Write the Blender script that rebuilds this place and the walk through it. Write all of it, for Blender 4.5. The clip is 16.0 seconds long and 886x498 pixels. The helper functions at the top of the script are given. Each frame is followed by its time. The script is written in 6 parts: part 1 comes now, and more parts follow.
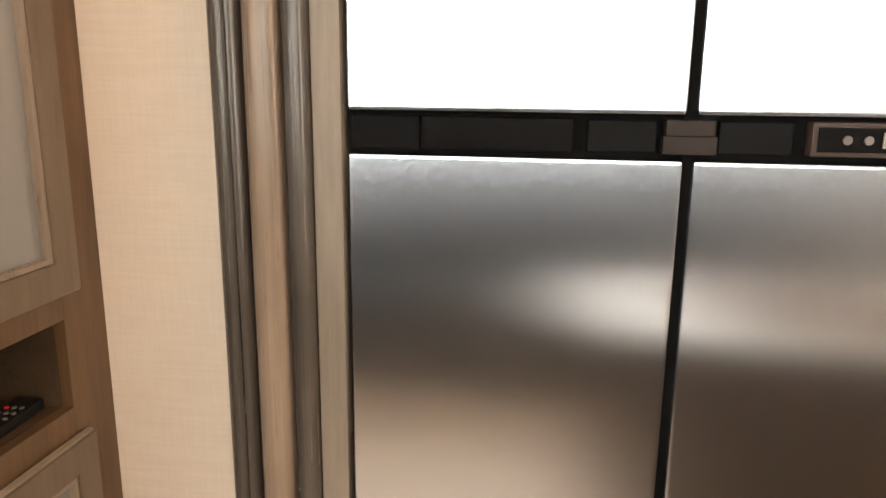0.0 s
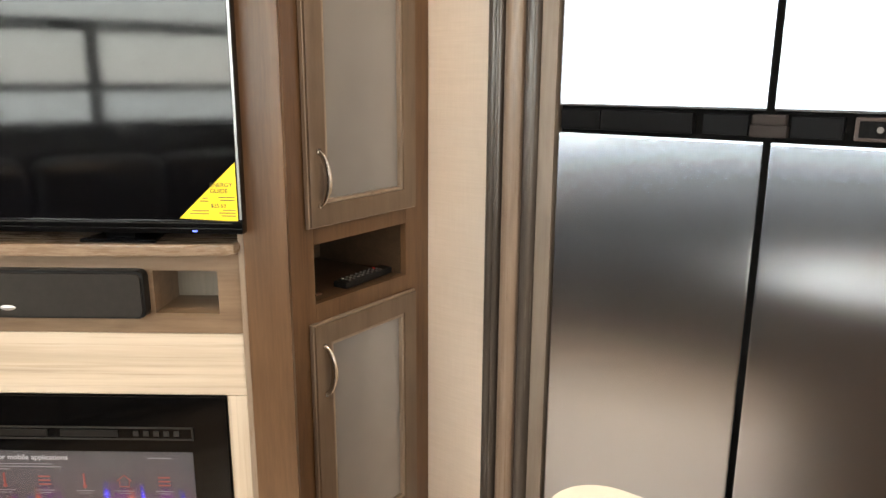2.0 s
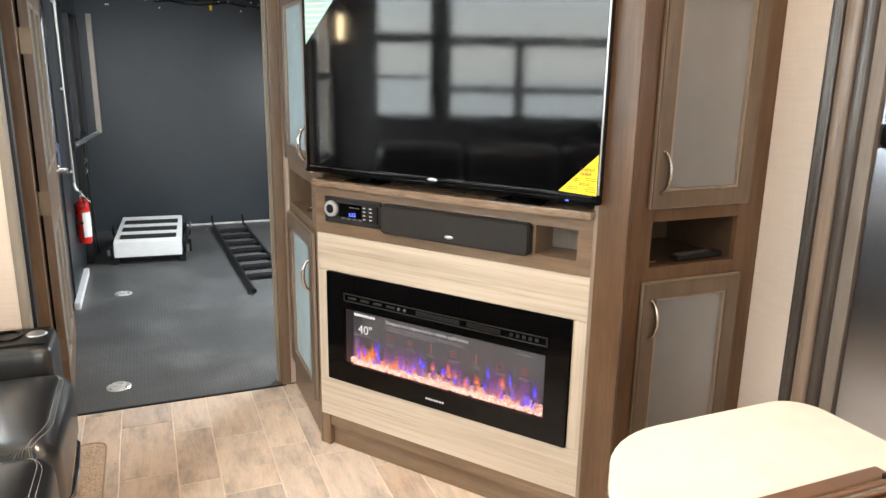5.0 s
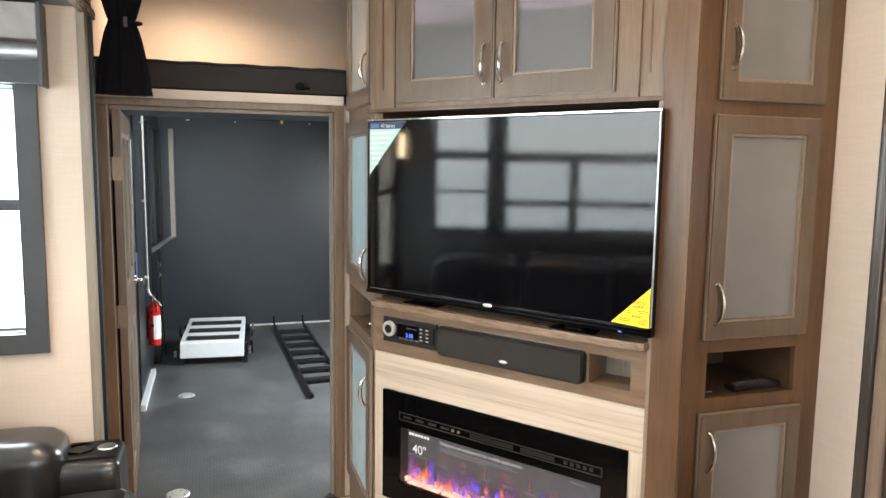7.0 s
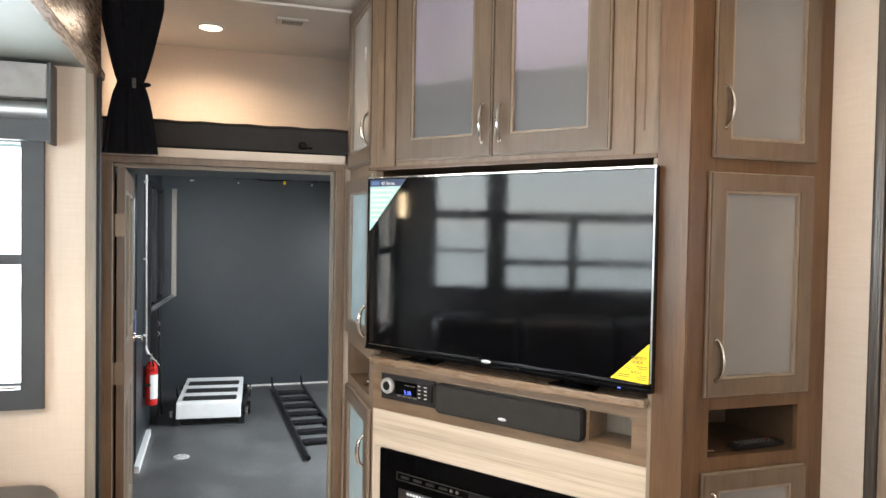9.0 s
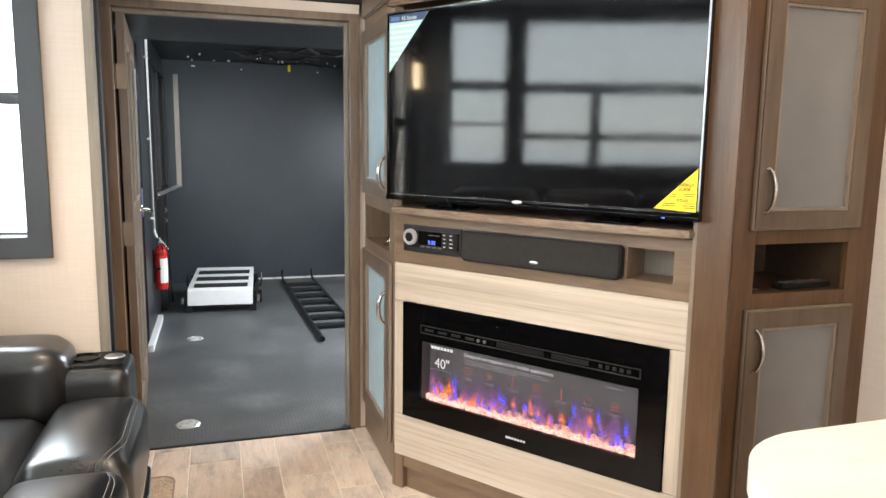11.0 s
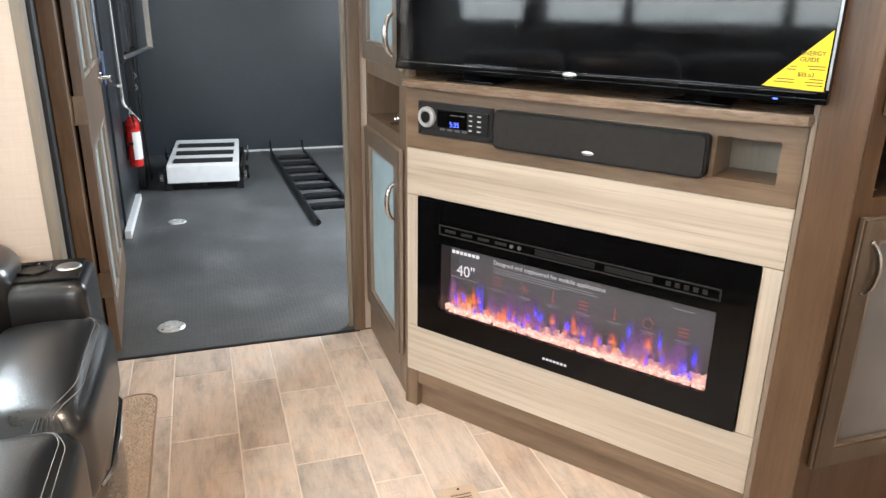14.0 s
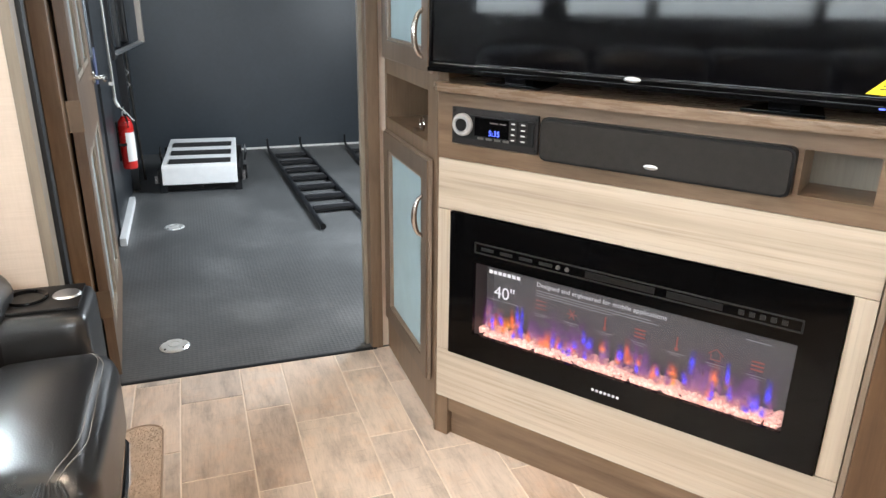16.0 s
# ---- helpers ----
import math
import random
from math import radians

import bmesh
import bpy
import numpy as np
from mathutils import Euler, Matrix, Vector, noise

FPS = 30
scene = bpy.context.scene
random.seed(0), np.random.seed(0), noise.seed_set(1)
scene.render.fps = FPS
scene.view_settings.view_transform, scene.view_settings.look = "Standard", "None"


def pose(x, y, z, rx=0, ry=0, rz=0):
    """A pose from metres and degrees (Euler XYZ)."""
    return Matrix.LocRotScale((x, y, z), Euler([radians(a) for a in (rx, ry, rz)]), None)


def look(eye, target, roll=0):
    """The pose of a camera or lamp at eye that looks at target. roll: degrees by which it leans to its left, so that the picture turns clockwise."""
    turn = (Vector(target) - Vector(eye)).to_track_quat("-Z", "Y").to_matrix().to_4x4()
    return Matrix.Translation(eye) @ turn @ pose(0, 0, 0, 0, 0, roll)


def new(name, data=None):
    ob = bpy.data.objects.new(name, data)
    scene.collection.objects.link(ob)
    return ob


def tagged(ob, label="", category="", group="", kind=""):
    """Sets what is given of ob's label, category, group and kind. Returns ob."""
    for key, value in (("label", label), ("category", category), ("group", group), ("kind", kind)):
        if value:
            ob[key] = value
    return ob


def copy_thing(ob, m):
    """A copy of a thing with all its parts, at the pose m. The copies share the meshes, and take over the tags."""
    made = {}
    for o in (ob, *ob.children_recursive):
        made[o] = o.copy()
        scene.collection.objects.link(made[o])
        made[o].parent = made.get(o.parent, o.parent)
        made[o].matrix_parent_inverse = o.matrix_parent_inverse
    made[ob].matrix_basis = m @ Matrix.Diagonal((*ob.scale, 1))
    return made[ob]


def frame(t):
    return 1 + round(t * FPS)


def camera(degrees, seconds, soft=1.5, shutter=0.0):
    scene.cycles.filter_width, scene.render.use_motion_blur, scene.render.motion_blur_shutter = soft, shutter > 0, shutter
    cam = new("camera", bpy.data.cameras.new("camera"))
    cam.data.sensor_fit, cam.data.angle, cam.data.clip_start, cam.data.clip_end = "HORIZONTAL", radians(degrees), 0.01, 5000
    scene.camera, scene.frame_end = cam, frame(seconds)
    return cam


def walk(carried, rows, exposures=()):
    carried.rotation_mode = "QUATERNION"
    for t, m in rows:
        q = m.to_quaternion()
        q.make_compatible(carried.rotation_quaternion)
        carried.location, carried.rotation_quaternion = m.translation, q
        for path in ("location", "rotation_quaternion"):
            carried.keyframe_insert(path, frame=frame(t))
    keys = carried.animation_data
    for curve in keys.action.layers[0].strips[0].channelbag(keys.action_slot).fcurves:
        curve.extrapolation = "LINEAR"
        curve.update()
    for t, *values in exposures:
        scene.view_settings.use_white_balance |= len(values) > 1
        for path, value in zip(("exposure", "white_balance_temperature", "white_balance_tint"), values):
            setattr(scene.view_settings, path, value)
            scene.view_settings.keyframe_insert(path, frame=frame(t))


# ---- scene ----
cam = camera(63.6, 16.0)
METRES, EYE, TILT, LEAN, TURN = 2.1, 1.5, 0.0, 0.0, -62.0
PATH = [
    (0, (0.656, 0.561, 1.415), (2.587, 0.838, 0.973), 0.6),
    (0.5, (0.502, 0.411, 1.406), (2.397, 0.88, 0.971), 0.6),
    (1, (0.35, 0.287, 1.433), (2.128, 1.078, 0.972), 0.1),
    (1.5, (0.191, 0.181, 1.443), (1.851, 1.202, 0.991), 0.3),
    (2, (0.128, 0.071, 1.438), (1.697, 1.222, 0.978), 0.3),
    (2.5, (0.081, -0.047, 1.431), (1.532, 1.245, 0.955), 0.3),
    (3, (0.014, -0.168, 1.449), (1.302, 1.284, 0.964), 0.4),
    (3.5, (-0.07, -0.293, 1.455), (1.108, 1.249, 0.969), 0.5),
    (4, (-0.085, -0.386, 1.447), (0.988, 1.229, 0.958), 0.6),
    (4.5, (-0.134, -0.426, 1.447), (0.761, 1.294, 0.957), 0.6),
    (4.7, (-0.153, -0.445, 1.465), (0.66, 1.314, 0.967), 0.5),
    (7, (-0.181, -0.523, 1.624), (0.43, 1.368, 1.393), 0.8),
    (7.5, (-0.177, -0.529, 1.651), (0.434, 1.371, 1.515), 0.9),
    (8, (-0.177, -0.541, 1.673), (0.433, 1.363, 1.623), 1.0),
    (10.3, (-0.177, -0.503, 1.383), (0.425, 1.4, 1.255), 0.9),
    (10.5, (-0.202, -0.482, 1.35), (0.399, 1.418, 1.184), 0.9),
    (11, (-0.212, -0.394, 1.326), (0.387, 1.493, 1.042), 0.8),
    (11.5, (-0.158, -0.279, 1.334), (0.438, 1.595, 0.968), 0.8),
    (12, (-0.138, -0.213, 1.312), (0.453, 1.648, 0.877), 0.8),
    (12.5, (-0.139, -0.137, 1.305), (0.445, 1.701, 0.773), 0.8),
    (13, (-0.147, -0.051, 1.3), (0.432, 1.766, 0.697), 0.8),
    (13.5, (-0.157, 0.021, 1.318), (0.425, 1.824, 0.677), 0.8),
    (14, (-0.16, 0.095, 1.318), (0.439, 1.888, 0.664), 0.9),
    (14.5, (-0.085, 0.202, 1.33), (0.531, 1.986, 0.668), 0.9),
    (15, (-0.068, 0.261, 1.333), (0.554, 2.04, 0.663), 0.8),
    (15.5, (-0.142, 0.321, 1.335), (0.483, 2.098, 0.662), 0.9),
    (16, (-0.218, 0.336, 1.329), (0.407, 2.111, 0.652), 0.8),
]
walk(cam, [(t, look(eye, target, roll)) for t, eye, target, roll in PATH], ((0.0, 0.0, 7900, 15), (1.2, 0.0, 7400, 12), (3.5, 0.0, 6850, 10), (7.0, 0.0, 6500, 10), (11.0, 0.0, 6450, 10), (13.0, -0.08, 6300, 10), (16.0, -0.06, 6300, 10)))

# ---- world, sun, large lights ----
world = bpy.data.worlds.new("world")
scene.world = world
world.use_nodes = True
wn = world.node_tree.nodes
sky = wn.new("ShaderNodeTexSky")
sky.sky_type = "NISHITA"
sky.sun_disc = False
sky.sun_elevation = radians(38)
sky.sun_rotation = radians(250)
wn["Background"].inputs["Strength"].default_value = 0.15
world.node_tree.links.new(sky.outputs["Color"], wn["Background"].inputs["Color"])

sun_data = bpy.data.lights.new("sun", "SUN")
sun_data.energy = 1.0
sun_data.angle = radians(12)
sun_data.color = (1.0, 0.95, 0.88)
sun = new("sun", sun_data)
sun.matrix_world = look((-8, -3, 7), (0, 0, 0))


def area(name, eye, target, w, h, watts, color=(1, 1, 1)):
    d = bpy.data.lights.new(name, "AREA")
    d.shape, d.size, d.size_y, d.energy, d.color = "RECTANGLE", w, h, watts, color
    ob = new(name, d)
    ob.matrix_world = look(eye, target)
    return ob


DAY = (0.90, 0.97, 1.0)
WARM = (1.0, 0.78, 0.56)
SIDE_Z0, SIDE_Z1 = 1.235, 2.08
area("daylight_side", (-1.53, 0.72, 1.65), (0, 0.72, 1.65), 3.05, 0.85, 74, DAY)
area("daylight_end", (-1.10, 2.42, 1.44), (-1.10, 0, 1.44), 0.52, 0.86, 42, DAY)
# lamp added at an unseen opening in the cargo room's right wall
area("added_garage_light", (1.70, 4.3, 1.35), (0.0, 4.2, 0.0), 1.15, 0.75, 116, (0.88, 0.95, 1.0))
area("daylight_garage_door", (-0.70, 4.2, 1.45), (1, 4.6, 1.0), 0.4, 0.7, 10, (0.85, 0.94, 1.0))
# fill lamp added behind the camera, at an unseen front opening
area("added_front_light", (0.0, -2.42, 1.5), (0.0, 2.5, 1.2), 1.4, 0.9, 46, DAY)

# ---- materials ----


def material(name):
    m = bpy.data.materials.new(name)
    m.use_nodes = True
    return m, m.node_tree.nodes, m.node_tree.links, m.node_tree.nodes["Principled BSDF"]


def coords(nodes, links, scale, rot=(0, 0, 0)):
    tc = nodes.new("ShaderNodeTexCoord")
    info = nodes.new("ShaderNodeObjectInfo")
    mul = nodes.new("ShaderNodeMath")
    mul.operation = "MULTIPLY"
    mul.inputs[1].default_value = 37.0
    links.new(info.outputs["Random"], mul.inputs[0])
    add = nodes.new("ShaderNodeVectorMath")
    add.operation = "ADD"
    links.new(tc.outputs["Object"], add.inputs[0])
    links.new(mul.outputs[0], add.inputs[1])
    mp = nodes.new("ShaderNodeMapping")
    mp.inputs["Scale"].default_value = scale
    mp.inputs["Rotation"].default_value = [radians(a) for a in rot]
    links.new(add.outputs[0], mp.inputs["Vector"])
    return mp.outputs["Vector"]


def noise_tex(nodes, links, vec, scale, detail=4.0, rough=0.55, distort=0.0):
    n = nodes.new("ShaderNodeTexNoise")
    n.inputs["Scale"].default_value = scale
    n.inputs["Detail"].default_value = detail
    n.inputs["Roughness"].default_value = rough
    n.inputs["Distortion"].default_value = distort
    links.new(vec, n.inputs["Vector"])
    return n.outputs["Fac"]


def ramp(nodes, links, fac, stops):
    r = nodes.new("ShaderNodeValToRGB")
    el = r.color_ramp.elements
    while len(el) < len(stops):
        el.new(0.5)
    for e, (p, c) in zip(el, stops):
        e.position, e.color = p, (*c, 1)
    links.new(fac, r.inputs["Fac"])
    return r.outputs["Color"]


def mix(nodes, links, a, b, fac, mode="MIX"):
    m = nodes.new("ShaderNodeMix")
    m.data_type, m.blend_type = "RGBA", mode
    if isinstance(fac, float):
        m.inputs[0].default_value = fac
    else:
        links.new(fac, m.inputs[0])
    for i, v in ((6, a), (7, b)):
        if isinstance(v, tuple):
            m.inputs[i].default_value = (*v, 1)
        else:
            links.new(v, m.inputs[i])
    return m.outputs[2]


def bump(nodes, links, bsdf, fac, strength, dist=0.002):
    b = nodes.new("ShaderNodeBump")
    b.inputs["Strength"].default_value = strength
    b.inputs["Distance"].default_value = dist
    links.new(fac, b.inputs["Height"])
    links.new(b.outputs["Normal"], bsdf.inputs["Normal"])


def rough_range(nodes, links, bsdf, fac, lo, hi):
    r = nodes.new("ShaderNodeMapRange")
    r.inputs["To Min"].default_value, r.inputs["To Max"].default_value = lo, hi
    links.new(fac, r.inputs["Value"])
    links.new(r.outputs["Result"], bsdf.inputs["Roughness"])


def wood(name, dark, mid, light, grain, rough=0.35, fine=1.0):
    """grain: the stretch along x, y, z; small along the grain."""
    m, n, l, b = material(name)
    v = coords(n, l, grain)
    f1 = noise_tex(n, l, v, 3.0, 6, 0.6, 0.6)
    f2 = noise_tex(n, l, v, 14.0 * fine, 5, 0.7)
    cloud = noise_tex(n, l, coords(n, l, (1, 1, 1)), 3.5, 3)
    c = ramp(n, l, f1, [(0.25, dark), (0.5, mid), (0.78, light)])
    c2 = ramp(n, l, f2, [(0.3, dark), (0.7, light)])
    c = mix(n, l, c, c2, 0.35)
    c = mix(n, l, c, ramp(n, l, cloud, [(0.3, (0.80, 0.78, 0.76)), (0.7, (1.1, 1.1, 1.1))]), 0.7, "MULTIPLY")
    l.new(c, b.inputs["Base Color"])
    rough_range(n, l, b, f2, rough - 0.07, rough + 0.1)
    bump(n, l, b, f2, 0.12, 0.001)
    return m


def plain(name, color, rough=0.5, metal=0.0, var=0.12, scale=20.0, bumps=0.05, spec=0.5, coat=0.0):
    m, n, l, b = material(name)
    v = coords(n, l, (1, 1, 1))
    f1 = noise_tex(n, l, v, scale, 4)
    f2 = noise_tex(n, l, v, scale * 0.17, 3)
    lo = tuple(max(0.0, x * (1 - var)) for x in color)
    hi = tuple(min(1.0, x * (1 + var)) for x in color)
    c = ramp(n, l, f2, [(0.3, lo), (0.7, hi)])
    c = mix(n, l, c, ramp(n, l, f1, [(0.3, lo), (0.7, hi)]), 0.5)
    l.new(c, b.inputs["Base Color"])
    rough_range(n, l, b, f1, max(0.02, rough - 0.06), min(1, rough + 0.06))
    b.inputs["Metallic"].default_value = metal
    b.inputs["Specular IOR Level"].default_value = spec
    b.inputs["Coat Weight"].default_value = coat
    if bumps:
        bump(n, l, b, f1, bumps, 0.001)
    return m


def emissive(name, color, strength):
    m, n, l, b = material(name)
    b.inputs["Base Color"].default_value = (*color, 1)
    b.inputs["Emission Color"].default_value = (*color, 1)
    b.inputs["Emission Strength"].default_value = strength
    return m


def striped_laminate(name, grain, fine):
    """Pale printed laminate: broad soft bands with thin darker streaks along the grain."""
    m, n, l, b = material(name)
    broad = noise_tex(n, l, coords(n, l, grain), 2.6, 4, 0.6, 0.3)
    thin = noise_tex(n, l, coords(n, l, fine), 6.0, 6, 0.72, 0.2)
    c = ramp(n, l, broad, [(0.28, (0.40, 0.325, 0.245)), (0.5, (0.515, 0.432, 0.338)), (0.74, (0.60, 0.52, 0.425))])
    c = mix(n, l, c, ramp(n, l, thin, [(0.30, (0.60, 0.55, 0.50)), (0.47, (0.97, 0.96, 0.95)), (0.75, (1.10, 1.10, 1.10))]), 0.75, "MULTIPLY")
    l.new(c, b.inputs["Base Color"])
    rough_range(n, l, b, thin, 0.40, 0.52)
    bump(n, l, b, thin, 0.08, 0.0006)
    return m


# stained maple, upright and level grain
TAUPE_V = wood("stained_maple_upright", (0.108, 0.066, 0.038), (0.178, 0.116, 0.071), (0.250, 0.170, 0.110), (9, 9, 0.7))
TAUPE_H = wood("stained_maple_level", (0.108, 0.066, 0.038), (0.178, 0.116, 0.071), (0.250, 0.170, 0.110), (0.7, 9, 9))
DOOR_TAUPE = wood("stained_maple_door", (0.092, 0.060, 0.038), (0.132, 0.091, 0.060), (0.172, 0.122, 0.084), (9, 9, 0.7), 0.33)
# paler maple: paints the highlight on door edges and beads, also a pale board
PALE_HIGHLIGHT = wood("pale_highlight_maple", (0.185, 0.135, 0.098), (0.235, 0.178, 0.132), (0.29, 0.225, 0.170), (9, 9, 0.7), 0.28)
EDGE_H = wood("shelf_maple", (0.13, 0.085, 0.053), (0.20, 0.138, 0.092), (0.26, 0.185, 0.13), (0.7, 9, 9), 0.26)
# dark stain taken darker still, to hold the corner stile's shade
DARK_V = wood("dark_shaded_maple", (0.062, 0.030, 0.013), (0.112, 0.059, 0.028), (0.165, 0.092, 0.046), (9, 9, 0.6))
SLAB_H = striped_laminate("pale_striped_laminate", (0.35, 12, 12), (0.25, 14, 14))
SLAB_V = striped_laminate("pale_striped_laminate_upright", (12, 12, 0.35), (14, 14, 0.25))
DOOR_V = wood("brown_door_wood", (0.10, 0.062, 0.038), (0.165, 0.108, 0.070), (0.22, 0.150, 0.10), (10, 10, 0.6), 0.4)
GREY_V = wood("greyed_trim_wood", (0.20, 0.165, 0.125), (0.27, 0.225, 0.175), (0.33, 0.28, 0.22), (10, 10, 0.6), 0.5)


# near-black wood: the shade inside recesses is put into its colour
RECESS_SHADE = wood("recess_shade_wood", (0.035, 0.02, 0.011), (0.062, 0.037, 0.021), (0.095, 0.058, 0.034), (0.7, 9, 9))


def wallpaper():
    m, n, l, b = material("woven_wallpaper")
    h = noise_tex(n, l, coords(n, l, (1, 1, 26)), 9, 5, 0.7)
    w = noise_tex(n, l, coords(n, l, (26, 26, 1)), 9, 5, 0.7)
    s = noise_tex(n, l, coords(n, l, (1, 1, 1)), 2.2, 4)
    c = mix(n, l, ramp(n, l, h, [(0.35, (0.70, 0.578, 0.475)), (0.65, (0.78, 0.655, 0.55))]),
            ramp(n, l, w, [(0.35, (0.705, 0.583, 0.48)), (0.65, (0.785, 0.66, 0.555))]), 0.4)
    c = mix(n, l, c, ramp(n, l, s, [(0.3, (0.93, 0.92, 0.91)), (0.7, (1, 1, 1))]), 0.8, "MULTIPLY")
    l.new(c, b.inputs["Base Color"])
    b.inputs["Roughness"].default_value = 0.75
    bump(n, l, b, h, 0.08, 0.001)
    return m


WALL = wallpaper()
CEIL = plain("ceiling_panel", (0.76, 0.735, 0.70), 0.7, var=0.04, bumps=0.05)


def plank_material():
    m, n, l, b = material("wood_look_tile")
    info = n.new("ShaderNodeObjectInfo")
    f = noise_tex(n, l, coords(n, l, (7, 1.2, 7)), 4, 7, 0.65, 0.3)
    g = noise_tex(n, l, coords(n, l, (34, 3, 34)), 5, 6, 0.75)
    patch = noise_tex(n, l, coords(n, l, (2.2, 0.7, 1)), 5, 6, 0.66, 0.15)
    warm = noise_tex(n, l, coords(n, l, (1.2, 1.0, 1)), 9, 4, 0.6)
    scrape = noise_tex(n, l, coords(n, l, (1.6, 20, 1)), 7, 4, 0.7)
    base = ramp(n, l, info.outputs["Random"], [(0.0, (0.60, 0.475, 0.385)), (0.25, (0.72, 0.595, 0.49)), (0.45, (0.54, 0.465, 0.405)), (0.6, (0.68, 0.565, 0.475)), (0.8, (0.60, 0.52, 0.45)), (1.0, (0.76, 0.64, 0.535))])
    c = mix(n, l, base, ramp(n, l, f, [(0.28, (0.70, 0.68, 0.67)), (0.5, (0.98, 0.98, 0.98)), (0.75, (1.18, 1.17, 1.14))]), 0.55, "MULTIPLY")
    c = mix(n, l, c, ramp(n, l, g, [(0.34, (0.62, 0.60, 0.59)), (0.52, (1.04, 1.04, 1.04))]), 0.34, "MULTIPLY")
    c = mix(n, l, c, ramp(n, l, patch, [(0.34, (0.60, 0.595, 0.60)), (0.45, (0.88, 0.87, 0.86)), (0.54, (1.05, 1.04, 1.03))]), 0.85, "MULTIPLY")
    c = mix(n, l, c, ramp(n, l, warm, [(0.52, (1.0, 1.0, 1.0)), (0.68, (1.06, 0.92, 0.80))]), 0.5, "MULTIPLY")
    c = mix(n, l, c, ramp(n, l, scrape, [(0.30, (0.55, 0.53, 0.52)), (0.40, (1.0, 1.0, 1.0))]), 0.45, "MULTIPLY")
    l.new(c, b.inputs["Base Color"])
    rough_range(n, l, b, g, 0.36, 0.55)
    bump(n, l, b, g, 0.12, 0.001)
    return m


PLANK = plank_material()
GROUT = plain("floor_grout", (0.80, 0.68, 0.56), 0.8, var=0.08)


def rubber_floor():
    m, n, l, b = material("textured_rubber_floor")
    v = coords(n, l, (1, 1, 1))
    w1 = n.new("ShaderNodeTexVoronoi")
    w1.inputs["Scale"].default_value = 58
    w1.inputs["Randomness"].default_value = 0.12
    l.new(v, w1.inputs["Vector"])
    dust = noise_tex(n, l, v, 2.0, 7, 0.62, 0.2)
    fine = noise_tex(n, l, v, 60, 3)
    c = ramp(n, l, dust, [(0.32, (0.072, 0.074, 0.074)), (0.52, (0.098, 0.100, 0.100)), (0.72, (0.150, 0.152, 0.151))])
    c = mix(n, l, c, ramp(n, l, fine, [(0.3, (0.8, 0.8, 0.8)), (0.7, (1.15, 1.15, 1.15))]), 0.6, "MULTIPLY")
    l.new(c, b.inputs["Base Color"])
    rough_range(n, l, b, dust, 0.33, 0.55)
    bump(n, l, b, w1.outputs["Distance"], 0.42, 0.004)
    return m


RUBBER = rubber_floor()
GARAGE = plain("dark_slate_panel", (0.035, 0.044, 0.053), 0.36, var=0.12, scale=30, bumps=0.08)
# darker copy of the slate panel, with the left side's shade in the colour
SHADED_PANEL = plain("shaded_slate_panel", (0.017, 0.020, 0.024), 0.4, var=0.12, scale=30, bumps=0.08)
GARAGE_TRIM = plain("black_trim", (0.012, 0.013, 0.015), 0.4, var=0.2, spec=0.35)
WHITE_PAINT = plain("white_painted_trim", (0.72, 0.71, 0.68), 0.45, var=0.05)
BLACK_GLOSS = plain("black_glass", (0.002, 0.002, 0.0022), 0.06, var=0.1, bumps=0, spec=0.2)
SCREEN = plain("screen_glass", (0.0015, 0.0015, 0.002), 0.055, var=0.05, bumps=0, spec=0.5)
BLACK_PLASTIC = plain("black_plastic", (0.008, 0.0077, 0.0077), 0.38, var=0.15, spec=0.28)
BLACK_CLOTH = plain("speaker_cloth", (0.024, 0.022, 0.020), 0.85, var=0.2, scale=300, bumps=0.3, spec=0.2)
GREY_PLASTIC = plain("grey_plastic", (0.11, 0.10, 0.095), 0.4, var=0.1)
CHROME = plain("bright_metal", (0.75, 0.73, 0.70), 0.12, 1.0, var=0.05)
NICKEL = plain("brushed_nickel", (0.60, 0.56, 0.52), 0.24, 1.0, var=0.06)
ALU = plain("brushed_aluminium", (0.66, 0.67, 0.68), 0.38, 1.0, var=0.1)
WHITE_METAL = plain("white_coated_step", (0.86, 0.87, 0.87), 0.32, 0.0, var=0.06)
GRIP = plain("grip_tape", (0.018, 0.018, 0.018), 0.85, var=0.3, scale=200, bumps=0.4)
RED = plain("red_enamel", (0.52, 0.018, 0.014), 0.28, var=0.08)
PAPER = plain("white_paper", (0.75, 0.74, 0.72), 0.6, var=0.04)
YELLOW = plain("yellow_paper", (0.88, 0.64, 0.012), 0.55, var=0.04)
TEAL_PAPER = plain("pale_teal_paper", (0.45, 0.66, 0.60), 0.5, var=0.1)
INK = plain("dark_ink", (0.05, 0.045, 0.02), 0.6, var=0.1)
COUNTER = plain("cream_solid_surface", (0.76, 0.715, 0.63), 0.22, var=0.09, scale=14, bumps=0)
BRONZE = plain("bronze_tube", (0.32, 0.18, 0.115), 0.33, 0.6, var=0.15)
FRAME_GREY = plain("charcoal_window_frame", (0.060, 0.064, 0.070), 0.45, var=0.1)
CURTAIN = plain("black_curtain_cloth", (0.009, 0.009, 0.012), 0.9, var=0.25, scale=200, bumps=0.25, spec=0.12)
MATTRESS = plain("charcoal_mattress_cloth", (0.040, 0.035, 0.033), 0.9, var=0.15, scale=90, bumps=0.2, spec=0.2)
VALANCE = plain("grey_damask_cloth", (0.25, 0.235, 0.225), 0.7, var=0.25, scale=18, bumps=0.1)
RUG = plain("brown_shag", (0.56, 0.435, 0.33), 0.95, var=0.22, scale=60, bumps=0.6)
